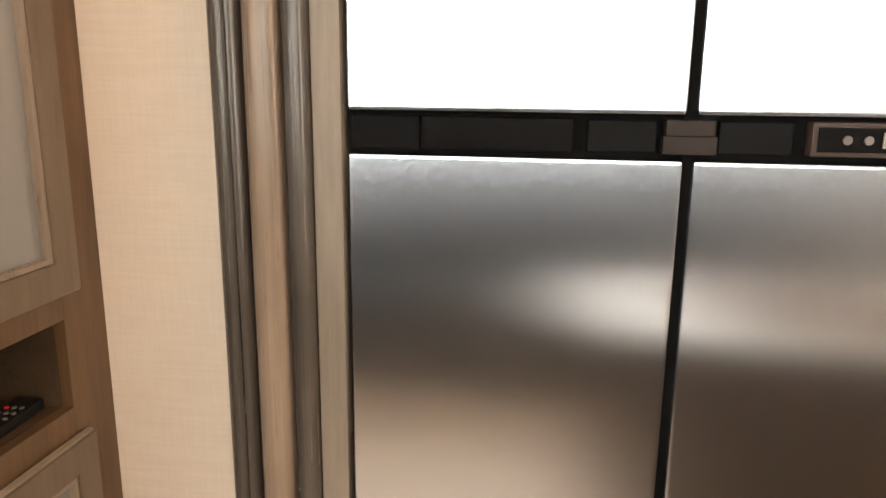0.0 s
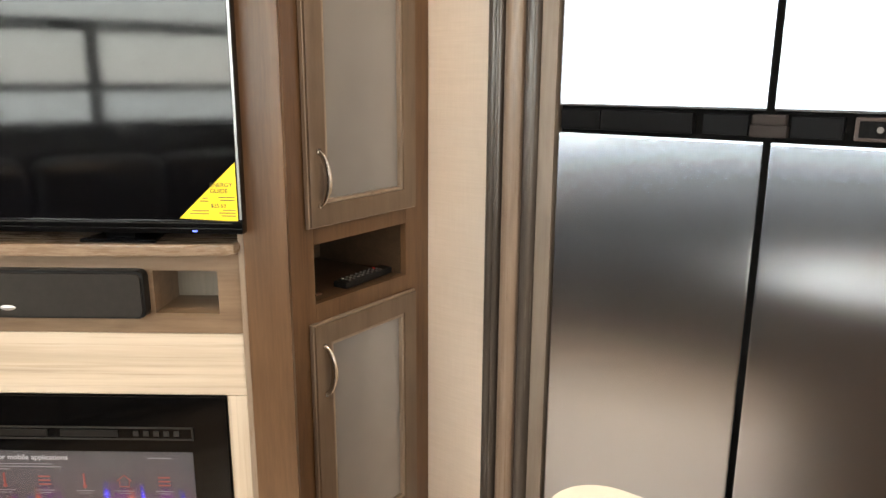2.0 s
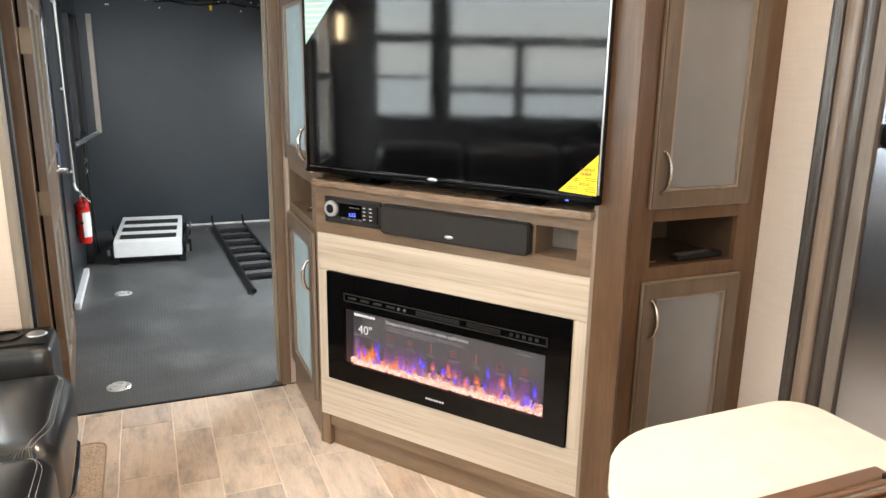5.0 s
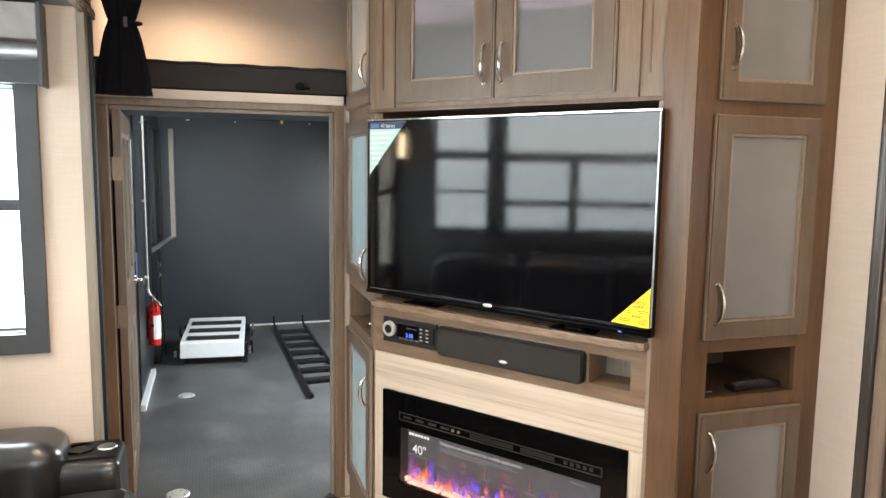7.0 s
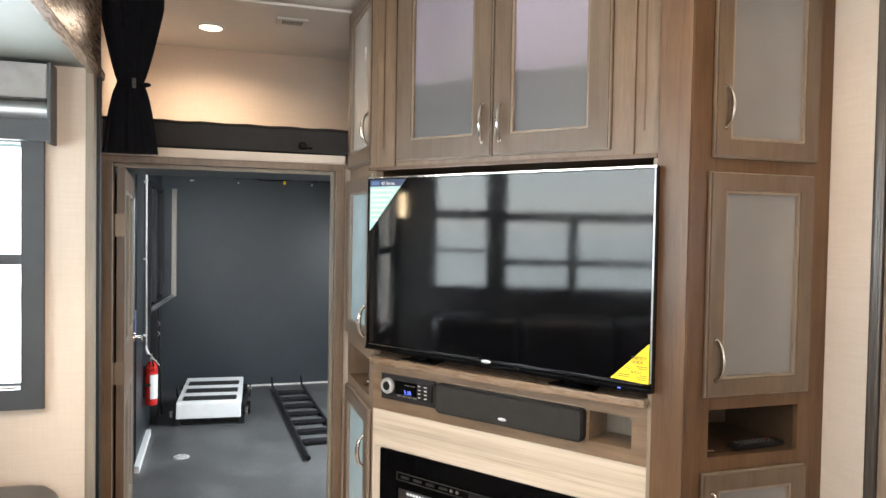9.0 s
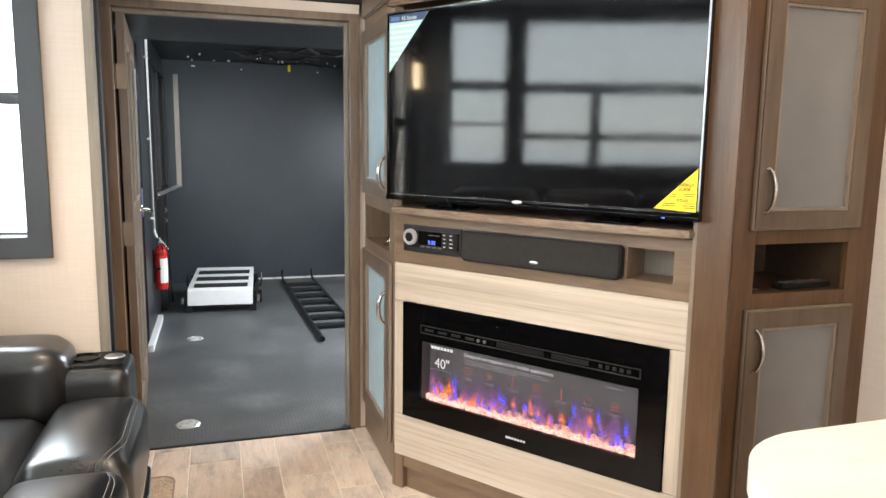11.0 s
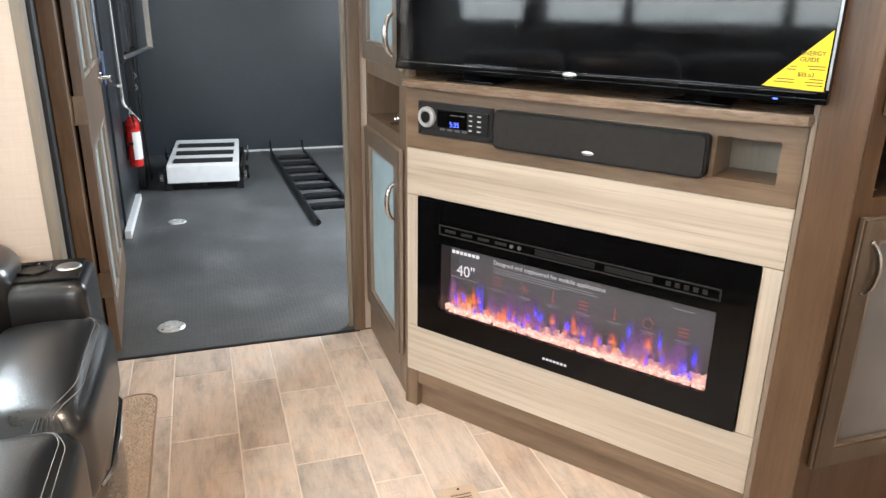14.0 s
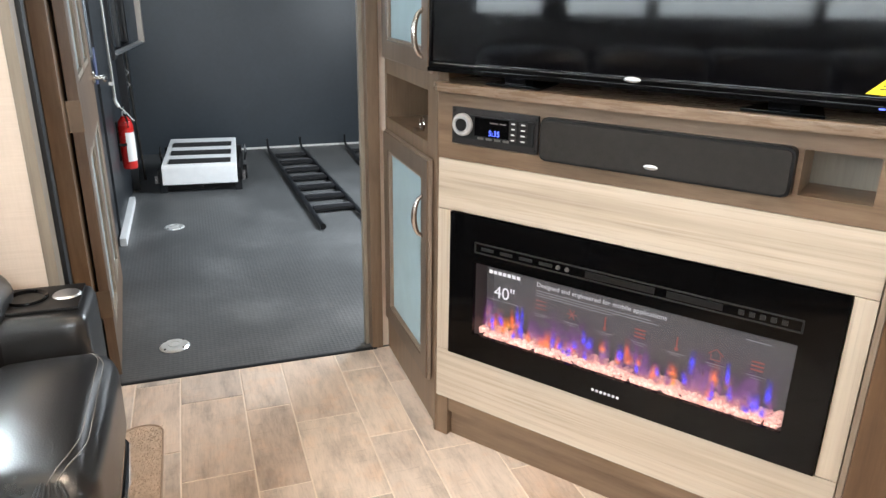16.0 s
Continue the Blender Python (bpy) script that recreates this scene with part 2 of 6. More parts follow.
PIPING = plain("brown_piping", (0.36, 0.27, 0.20), 0.8)


def leather():
    m, n, l, b = material("black_leather")
    v = coords(n, l, (1, 1, 1))
    vo = n.new("ShaderNodeTexVoronoi")
    vo.inputs["Scale"].default_value = 260
    l.new(v, vo.inputs["Vector"])
    big = noise_tex(n, l, v, 5, 4)
    c = ramp(n, l, big, [(0.3, (0.008, 0.0079, 0.0084)), (0.7, (0.015, 0.0143, 0.0145))])
    l.new(c, b.inputs["Base Color"])
    rough_range(n, l, b, big, 0.25, 0.33)
    b.inputs["Specular IOR Level"].default_value = 0.95
    wr = noise_tex(n, l, v, 9, 3, 0.5, 0.6)
    add = n.new("ShaderNodeMath")
    add.operation = "MULTIPLY_ADD"
    add.inputs[1].default_value = 1.2
    l.new(wr, add.inputs[0])
    l.new(vo.outputs["Distance"], add.inputs[2])
    bump(n, l, b, add.outputs[0], 0.10, 0.002)
    return m


LEATHER = leather()
THREAD = plain("grey_thread", (0.15, 0.142, 0.135), 0.7, var=0.1)


def stainless():
    m, n, l, b = material("brushed_stainless")
    f = noise_tex(n, l, coords(n, l, (3, 3, 900)), 2, 2, 0.5)
    wave = noise_tex(n, l, coords(n, l, (0.5, 0.5, 1.2)), 2.4, 0.0)
    c = ramp(n, l, f, [(0.3, (0.462, 0.502, 0.565)), (0.7, (0.474, 0.514, 0.575))])
    l.new(c, b.inputs["Base Color"])
    b.inputs["Metallic"].default_value = 1.0
    rough_range(n, l, b, f, 0.235, 0.245)
    b.inputs["Anisotropic"].default_value = 0.8
    t = n.new("ShaderNodeCombineXYZ")
    t.inputs["Y"].default_value = 1.0
    l.new(t.outputs["Vector"], b.inputs["Tangent"])
    bump(n, l, b, wave, 0.12, 0.012)
    return m


STEEL = stainless()


def frosted():
    m, n, l, b = material("frosted_panel")
    s = noise_tex(n, l, coords(n, l, (1, 1, 1)), 2.5, 3)
    c = ramp(n, l, s, [(0.3, (0.185, 0.174, 0.162)), (0.7, (0.222, 0.210, 0.196))])
    l.new(c, b.inputs["Base Color"])
    b.inputs["Roughness"].default_value = 0.20
    b.inputs["Specular IOR Level"].default_value = 1.0
    b.inputs["Coat Weight"].default_value = 0.8
    b.inputs["Coat Roughness"].default_value = 0.12
    return m


FROST = frosted()


def clear_glass(name, color, rough=0.0):
    m, n, l, b = material(name)
    b.inputs["Base Color"].default_value = (*color, 1)
    b.inputs["Transmission Weight"].default_value = 1.0
    b.inputs["Roughness"].default_value = rough
    b.inputs["IOR"].default_value = 1.45
    return m


GLASS = clear_glass("window_glass", (0.95, 0.98, 0.98))
AMBER = clear_glass("amber_glass", (1.0, 0.90, 0.80), 0.03)
STONE = emissive("lit_crystal", (0.95, 0.55, 0.47), 0.36)
STONE.node_tree.nodes["Principled BSDF"].inputs["Roughness"].default_value = 0.2
BULB = emissive("bulb_glow", (1.0, 0.80, 0.52), 30.0)
LED = emissive("led_disc", (1.0, 0.88, 0.70), 22.0)
BLUE_LED = emissive("blue_display", (0.10, 0.16, 1.0), 1.6)
# plain white print, given a faint glow so it stands out on black glass
WHITE_GLOW = emissive("glowing_white_print", (0.62, 0.62, 0.66), 0.20)


def flame_material(name, low, high, s):
    """Soft-edged flames: bright at the foot, fading upward and to both sides."""
    m, n, l, b = material(name)
    tc = n.new("ShaderNodeTexCoord")
    sep = n.new("ShaderNodeSeparateXYZ")
    l.new(tc.outputs["UV"], sep.inputs[0])
    col = ramp(n, l, sep.outputs["Y"], [(0.0, low), (0.4, high), (1.0, tuple(x * 0.5 for x in high))])
    b.inputs["Base Color"].default_value = (0.01, 0.01, 0.01, 1)
    b.inputs["Roughness"].default_value = 1.0
    b.inputs["Specular IOR Level"].default_value = 0.0
    l.new(col, b.inputs["Emission Color"])
    b.inputs["Emission Strength"].default_value = s
    side = ramp(n, l, sep.outputs["X"], [(0.0, (0, 0, 0)), (0.5, (1, 1, 1)), (1.0, (0, 0, 0))])
    up = ramp(n, l, sep.outputs["Y"], [(0.0, (0, 0, 0)), (0.32, (1, 1, 1)), (0.6, (0.5, 0.5, 0.5)), (1.0, (0, 0, 0))])
    wisp = ramp(n, l, noise_tex(n, l, tc.outputs["Object"], 55, 3), [(0.35, (0.25, 0.25, 0.25)), (0.6, (1, 1, 1))])
    a = mix(n, l, side, up, 1.0, "MULTIPLY")
    l.new(mix(n, l, a, wisp, 1.0, "MULTIPLY"), b.inputs["Alpha"])
    return m


FLAMES = [flame_material("flame_blue", (0.10, 0.05, 1.0), (0.05, 0.04, 1.0), 2.3),
          flame_material("flame_orange", (1.0, 0.28, 0.04), (0.85, 0.13, 0.03), 1.9),
          flame_material("flame_violet", (0.80, 0.22, 0.40), (0.32, 0.09, 0.40), 0.8),
          flame_material("flame_yellow", (1.0, 0.62, 0.06), (1.0, 0.25, 0.02), 1.9)]

# ---- mesh helpers ----
from mathutils.bvhtree import BVHTree


def box(bm, x0, x1, y0, y1, z0, z1, bev=0.0):
    r = bmesh.ops.create_cube(bm, size=1.0, matrix=Matrix.Translation(((x0 + x1) / 2, (y0 + y1) / 2, (z0 + z1) / 2)) @ Matrix.Diagonal((abs(x1 - x0), abs(y1 - y0), abs(z1 - z0), 1)))
    if bev:
        es = {e for v in r["verts"] for e in v.link_edges}
        bmesh.ops.bevel(bm, geom=list(es), offset=bev, segments=2, profile=0.7, affect="EDGES")
    return bm


def boxes(*rows, bev=0.0):
    bm = bmesh.new()
    for r in rows:
        box(bm, *r, bev=bev)
    return bm


def ring_frame(x0, x1, z0, z1, st, y0, y1, bev=0.003, bot=None):
    """A rectangular frame in one piece, st wide, with mitred corners; bot: another width at the foot."""
    bm = bmesh.new()
    b_ = st if bot is None else bot
    o = [(x0, z0), (x1, z0), (x1, z1), (x0, z1)]
    q = [(x0 + st, z0 + b_), (x1 - st, z0 + b_), (x1 - st, z1 - st), (x0 + st, z1 - st)]
    v = {}
    for tag, ring_ in (("o", o), ("i", q)):
        for yy in (y0, y1):
            v[tag, yy] = [bm.verts.new((x, yy, z)) for x, z in ring_]
    for k in range(4):
        j = (k + 1) % 4
        bm.faces.new((v["o", y0][k], v["o", y0][j], v["i", y0][j], v["i", y0][k]))
        bm.faces.new((v["o", y1][k], v["i", y1][k], v["i", y1][j], v["o", y1][j]))
        bm.faces.new((v["o", y0][k], v["o", y1][k], v["o", y1][j], v["o", y0][j]))
        bm.faces.new((v["i", y0][k], v["i", y0][j], v["i", y1][j], v["i", y1][k]))
    if bev:
        front = [e for e in bm.edges if all(abs(w.co.y - y0) < 1e-6 for w in e.verts) and len({w in v["o", y0] for w in e.verts}) == 1]
        bmesh.ops.bevel(bm, geom=front, offset=bev, segments=2, profile=0.6, affect="EDGES")
    return bm


def cyl(bm, p0, p1, r, seg=20, r2=None):
    p0, p1 = Vector(p0), Vector(p1)
    q = (p1 - p0).to_track_quat("Z", "Y").to_matrix().to_4x4()
    bmesh.ops.create_cone(bm, cap_ends=True, segments=seg, radius1=r, radius2=r if r2 is None else r2, depth=(p1 - p0).length, matrix=Matrix.Translation((p0 + p1) / 2) @ q)
    return bm


def tube(bm, pts, r, seg=12, flat=1.0, up=(0, 0, 1)):
    """A round bar through the points; r: one radius or one for each point."""
    pts = [Vector(p) for p in pts]
    rings = []
    for i, p in enumerate(pts):
        d = (pts[min(i + 1, len(pts) - 1)] - pts[max(i - 1, 0)]).normalized()
        a = d.cross(Vector(up))
        a = a.normalized() if a.length > 1e-3 else d.orthogonal().normalized()
        b = d.cross(a).normalized()
        rr = r[i] if isinstance(r, (list, tuple)) else r
        rings.append([bm.verts.new(p + a * rr * math.cos(t) * flat + b * rr * math.sin(t)) for t in [2 * math.pi * k / seg for k in range(seg)]])
    for u, v in zip(rings, rings[1:]):
        for k in range(seg):
            bm.faces.new((u[k], u[(k + 1) % seg], v[(k + 1) % seg], v[k]))
    bm.faces.new(rings[0][::-1])
    bm.faces.new(rings[-1])
    return bm


def lathe(bm, prof, at=(0, 0, 0), seg=28, sx=1.0, sy=1.0):
    """prof: (radius, height) rows, turned about z."""
    at = Vector(at)
    rings = [[bm.verts.new(at + Vector((r * sx * math.cos(2 * math.pi * k / seg), r * sy * math.sin(2 * math.pi * k / seg), z))) for k in range(seg)] for r, z in prof]
    for u, v in zip(rings, rings[1:]):
        for k in range(seg):
            bm.faces.new((u[k], u[(k + 1) % seg], v[(k + 1) % seg], v[k]))
    return bm


def prism(bm, outline, z0, z1, bev=0.0):
    """A level slab with that outline in x and y."""
    lo = [bm.verts.new((x, y, z0)) for x, y in outline]
    hi = [bm.verts.new((x, y, z1)) for x, y in outline]
    n = len(outline)
    sides = [bm.faces.new((lo[i], lo[(i + 1) % n], hi[(i + 1) % n], hi[i])) for i in range(n)]
    top = bm.faces.new(hi)
    bot = bm.faces.new(lo[::-1])
    if bev:
        bmesh.ops.bevel(bm, geom=list(top.edges) + list(bot.edges), offset=bev, segments=3, profile=0.6, affect="EDGES")
    return bm


def puff(bm, x0, x1, y0, y1, z0, z1, r=0.06, crown=0.03, n=14, side=None):
    """A stuffed cushion: rounded box whose faces swell."""
    cx, cy, cz = (x0 + x1) / 2, (y0 + y1) / 2, (z0 + z1) / 2
    hx, hy, hz = (x1 - x0) / 2, (y1 - y0) / 2, (z1 - z0) / 2
    tmp = bmesh.new()
    bmesh.ops.create_cube(tmp, size=2.0)
    bmesh.ops.subdivide_edges(tmp, edges=tmp.edges[:], cuts=n, use_grid_fill=True)
    idx = {}
    for v in tmp.verts:
        u = Vector(v.co)
        p = Vector((u.x * hx, u.y * hy, u.z * hz))
        inner = Vector((max(-hx + r, min(hx - r, p.x)), max(-hy + r, min(hy - r, p.y)), max(-hz + r, min(hz - r, p.z))))
        d = p - inner
        q = inner + (d.normalized() * r if d.length > 1e-6 else d)
        s = (1 - u.x ** 2) * (1 - u.y ** 2)
        q.z += math.copysign(crown * s, u.z) * (abs(u.z) > 0.95)
        s = (1 - u.y ** 2) * (1 - u.z ** 2)
        q.x += math.copysign((crown if side is None else side) * s, u.x) * (abs(u.x) > 0.95)
        q += q.normalized() * noise.noise(Vector((cx, cy, cz)) + q * 4) * 0.0035
        idx[v.index] = bm.verts.new(q + Vector((cx, cy, cz)))
    for f in tmp.faces:
        bm.faces.new([idx[v.index] for v in f.verts])
    tmp.free()
    return bm


def part(name, bm, mat, parent=None, label="", smooth=True, angle=32, kind=""):
    me = bpy.data.meshes.new(name)
    bmesh.ops.recalc_face_normals(bm, faces=bm.faces[:])
    bm.to_mesh(me)
    bm.free()
    me.materials.append(mat)
    if smooth:
        me.polygons.foreach_set("use_smooth", [True] * len(me.polygons))
        me.set_sharp_from_angle(angle=radians(angle))
    ob = new(name, me)
    ob.parent = parent
    if smooth and angle < 60:
        wn_ = ob.modifiers.new("normals", "WEIGHTED_NORMAL")
        wn_.keep_sharp = True
    return tagged(ob, label=label, kind=kind)


def thing(name, m, label, category, group=""):
    ob = new(name)
    ob.empty_display_size = 0.1
    ob.matrix_world = m
    return tagged(ob, label=label, category=category, group=group)


def structure(name, bm, mat, label="", smooth=True):
    return part(name, bm, mat, None, label, smooth, kind="structure")


def text(name, body, size, mat, parent, m, label="", extrude=0.0003):
    cu = bpy.data.curves.new(name, "FONT")
    cu.body, cu.size, cu.extrude = body, size, extrude
    tmp = bpy.data.objects.new("tmp", cu)
    scene.collection.objects.link(tmp)
    bpy.context.view_layer.update()
    me = bpy.data.meshes.new_from_object(tmp.evaluated_get(bpy.context.evaluated_depsgraph_get()))
    bpy.data.objects.remove(tmp)
    me.transform(m)
    me.materials.clear()
    me.materials.append(mat)
    ob = new(name, me)
    ob.parent = parent
    return tagged(ob, label=label)


# ---- large structure ----
CEIL_Z = 2.61
LX, RX = -0.60, 1.725          # faces of the two side walls of the living room
DOOR_Y = 2.82                  # face of the wall towards the cargo room
SX, SY = -1.45, 2.36           # outer wall and end wall of the sofa's slide-out
GX, GY = -0.66, 6.78           # cargo room: side wall and ramp wall
FRONT_Y = -2.5

floor = structure("floor", boxes((-1.5, RX + 0.05, FRONT_Y, DOOR_Y - 0.0125, -0.06, -0.0014)), GROUT, "floor of wood-look tiles with sandy grout")
garage_floor = structure("garage_floor", boxes((GX - 0.1, RX + 0.05, DOOR_Y - 0.012, GY + 0.05, -0.06, 0.0)), RUBBER, "scuffed black rubber floor with a diamond texture")
structure("threshold_strip", boxes((-0.646, 0.38, DOOR_Y - 0.021, DOOR_Y - 0.006, -0.004, 0.004), bev=0.002), GARAGE_TRIM)

# the wall with the opening to the cargo room
structure("wall_rear", boxes((-0.66, 0.43, DOOR_Y, DOOR_Y + 0.05, 1.895, 1.935)), WALL, "beige papered header over the opening")
structure("wall_rear_side", boxes((0.4065, RX, DOOR_Y, DOOR_Y + 0.05, 0, 1.935)), WALL)
structure("wall_right", boxes((RX, RX + 0.05, 0.98, DOOR_Y, 0, CEIL_Z)), WALL, "beige wallpaper with a woven look")
structure("wall_right_front", boxes((RX, RX + 0.05, FRONT_Y, -0.452, 0, CEIL_Z)), WALL)
structure("wall_left_stub", boxes((-0.678, -0.648, SY + 0.045, DOOR_Y, 0, CEIL_Z)), wood("dark_jamb_wood", (0.045, 0.028, 0.017), (0.085, 0.052, 0.031), (0.13, 0.082, 0.05), (9, 9, 0.6)))
structure("wall_left_front", boxes((LX - 0.05, LX, FRONT_Y, -1.6, 0, CEIL_Z)), WALL)
# unseen wall, left open for the added front lamp
structure("wall_front", boxes((-0.66, RX, FRONT_Y - 0.05, FRONT_Y, 0, 1.0), (-0.66, RX, FRONT_Y - 0.05, FRONT_Y, 2.0, CEIL_Z), (0.75, RX, FRONT_Y - 0.05, FRONT_Y, 1.0, 2.0)), WALL)
structure("ceiling", boxes((LX - 0.05, RX + 0.05, FRONT_Y - 0.05, DOOR_Y + 0.02, CEIL_Z, CEIL_Z + 0.05)), CEIL, "off-white ceiling panels")
structure("loft_ceiling", boxes((-0.75, RX + 0.05, DOOR_Y + 0.02, 3.95, CEIL_Z + 0.025, CEIL_Z + 0.07)), CEIL)
structure("ceiling_trim", boxes((LX, RX, DOOR_Y - 0.01, DOOR_Y + 0.035, CEIL_Z - 0.012, CEIL_Z + 0.02), bev=0.003), WHITE_PAINT)

# loft over the cargo room
structure("loft_wall_end", boxes((-0.7, RX, 3.9, 3.95, 2.06, CEIL_Z + 0.03)), WALL, "beige papered end wall of the loft")
structure("loft_wall_side", boxes((-0.70, -0.65, DOOR_Y + 0.002, 3.9, 2.06, CEIL_Z + 0.03)), WALL)
structure("loft_wall_far", boxes((RX, RX + 0.05, DOOR_Y, 3.95, 1.9, CEIL_Z + 0.03)), WALL)
structure("loft_deck", boxes((GX - 0.04, RX + 0.05, DOOR_Y + 0.05, 3.95, 1.885, 1.94)), GARAGE_TRIM)

# cargo room
structure("garage_wall_end", boxes((GX - 0.1, RX + 0.05, GY, GY + 0.05, 0, 2.2)), GARAGE, "dark slate-blue ramp wall")
# this wall lies in shade, painted by the darker slate copy
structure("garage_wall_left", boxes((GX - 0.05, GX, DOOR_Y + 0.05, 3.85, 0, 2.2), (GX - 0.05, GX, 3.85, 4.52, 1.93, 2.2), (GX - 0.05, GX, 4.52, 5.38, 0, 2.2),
          (GX - 0.05, GX, 5.38, 6.66, 0, 0.93), (GX - 0.05, GX, 5.38, 6.66, 1.90, 2.2), (GX - 0.05, GX, 6.66, GY, 0, 2.2)), SHADED_PANEL)
# the opening in this wall is unseen, made for the added lamp
structure("garage_wall_right", boxes((RX, RX + 0.05, DOOR_Y + 0.05, GY, 0, 0.95), (RX, RX + 0.05, DOOR_Y + 0.05, 3.8, 0.95, 2.2), (RX, RX + 0.05, 5.0, GY, 0.95, 2.2), (RX, RX + 0.05, 3.8, 5.0, 1.75, 2.2)), GARAGE)
structure("garage_ceiling", boxes((GX - 0.05, RX + 0.05, 3.95, GY + 0.05, 2.08, 2.13)), GARAGE_TRIM)
structure("baseboard", boxes((-0.35, RX, GY - 0.012, GY, 0.0, 0.016), bev=0.002), WHITE_PAINT)

# slide-out with the sofa
structure("slide_floor", boxes((SX, LX, -1.6, SY, 0.0, 0.03)), GROUT)
# colour set below the pale panel's own, dimming the near lamp's light on it
structure("slide_ceiling", boxes((SX - 0.05, LX - 0.028, -1.65, SY + 0.05, 2.165, 2.2)), plain("dimmed_slide_ceiling", (0.155, 0.165, 0.15), 0.55, var=0.05), "pale ceiling of the slide-out, coloured darker against the near lamp")
WY0, WY1 = -1.36, -0.835
structure("slide_wall_end", boxes((SX - 0.05, WY0, SY, SY + 0.04, 0.03, 2.165), (WY1, LX - 0.028, SY, SY + 0.04, 0.03, 2.165), (WY0, WY1, SY, SY + 0.04, 0.03, 1.0), (WY0, WY1, SY, SY + 0.04, 1.88, 2.165)), WALL, "beige papered end wall of the slide-out")
structure("slide_wall_front", boxes((SX - 0.05, LX - 0.03, -1.65, -1.6, 0, 2.165)), WALL)
rows = [(SX - 0.05, SX, -1.6, SY, 0.03, SIDE_Z0), (SX - 0.05, SX, -1.6, SY, SIDE_Z1, 2.165), (SX - 0.05, SX, 2.07, SY, SIDE_Z0, SIDE_Z1), (SX - 0.05, SX, 1.62, 1.75, SIDE_Z0, SIDE_Z1), (SX - 0.05, SX, -1.6, -0.75, SIDE_Z0, SIDE_Z1)]
# unseen papered wall, coloured charcoal so the television mirrors it dark
structure("slide_wall_outer", boxes(*rows), plain("darkened_wall_panel", (0.07, 0.066, 0.062), 0.6), "window wall of the slide-out, darkened to keep its reflection dim")


def window_unit(name, m, w, h, bars, fw, label, frame_mat=None):
    """Its own x and z run across and up the pane, y goes outward. bars: (x0, x1, z0, z1)."""
    win = thing(name, m, label, "window")
    win["kind"] = "structure"
    fr = ring_frame(-fw, w + fw, -fw, h + fw, fw, -0.022, 0.03, 0.006)
    part("window_frame", fr, frame_mat or FRAME_GREY, win)
    for b in bars:
        part("glazing_bar", boxes((b[0], b[1], -0.012, 0.02, b[2], b[3]), bev=0.004), frame_mat or FRAME_GREY, win)
    g = part("pane", boxes((0, w, 0.004, 0.008, 0, h)), GLASS, win)
    g.visible_shadow = False
    return win


window_unit("window_1", Matrix.Translation((WY0, SY, 1.0)), WY1 - WY0, 0.88, [(0, WY1 - WY0, 0.445, 0.485)], 0.075, "charcoal-framed sliding window in the slide-out's end wall")
window_unit("window_2", pose(SX, 1.75, SIDE_Z0, 0, 0, 90), 0.32, SIDE_Z1 - SIDE_Z0, [(0, 0.32, 0.22, 0.24), (0, 0.32, 0.43, 0.49)], 0.03, "narrow charcoal-framed window behind the sofa")
window_unit("window_3", pose(SX, -0.75, SIDE_Z0, 0, 0, 90), 2.37, SIDE_Z1 - SIDE_Z0,
            [(0, 2.37, 0.42, 0.48), (0, 2.37, 0.14, 0.18), (1.92, 1.98, 0, 0.42), (1.1, 1.16, 0, 0.42)], 0.035, "wide charcoal-framed window behind the sofa")
window_unit("window_4", pose(GX, 5.38, 0.93, 0, 0, 90 - 0), 1.28, 0.97, [(0.62, 0.68, 0, 0.97)], 0.03, "black-framed window in the cargo room", GARAGE_TRIM)

# the valance and shade over the end window
shade = thing("window_valance", Matrix.Translation((0, SY, 0)), "grey damask valance with a rolled silver shade above the window", "window shade")
part("valance_board", boxes((-1.42, -0.735, -0.10, -0.002, 2.03, 2.15), bev=0.008), VALANCE, shade)
part("side_cap", boxes((-0.735, -0.722, -0.105, -0.002, 1.875, 2.155), bev=0.004), FRAME_GREY, shade)
bm = bmesh.new()
cyl(bm, (-1.42, -0.065, 1.99), (-0.737, -0.065, 1.99), 0.03, 24)
part("shade_roll", bm, ALU, shade, "silver rolled shade")
part("shade_hem", boxes((-1.42, -0.737, -0.07, -0.045, 1.885, 1.962), bev=0.004), FRAME_GREY, shade)

# slide-out fascia
structure("slide_trim", boxes((LX - 0.028, LX + 0.0, SY - 0.012, SY + 0.055, 0, 2.16), bev=0.004), GREY_V, "greyed wood edge trim of the slide-out")
structure("slide_seal", boxes((LX - 0.02, LX + 0.012, SY + 0.056, SY + 0.10, 0, 2.16), bev=0.006), GARAGE_TRIM, "black rubber slide-out seal")
SATIN = wood("satin_fascia_wood", (0.125, 0.084, 0.058), (0.155, 0.105, 0.074), (0.19, 0.130, 0.094), (9, 0.7, 9), 0.26)
structure("slide_fascia", boxes((LX - 0.02, LX + 0.004, -1.65, SY + 0.13, 2.15, CEIL_Z), (LX - 0.02, LX + 0.018, -1.65, SY + 0.13, 2.145, 2.175), bev=0.004), SATIN, "dark stained wood fascia over the slide-out")

# door casing
structure("door_casing", boxes((0.362, 0.406, DOOR_Y - 0.016, DOOR_Y + 0.07, 0, 1.862), (-0.647, 0.406, DOOR_Y - 0.016, DOOR_Y + 0.07, 1.862, 1.893), (-0.647, -0.594, DOOR_Y - 0.016, DOOR_Y + 0.07, 0, 1.862), bev=0.004), TAUPE_V, "stained wood casing round the opening")
structure("door_stop", boxes((0.346, 0.362, DOOR_Y + 0.03, DOOR_Y + 0.06, 0, 1.862), bev=0.003), GREY_V)
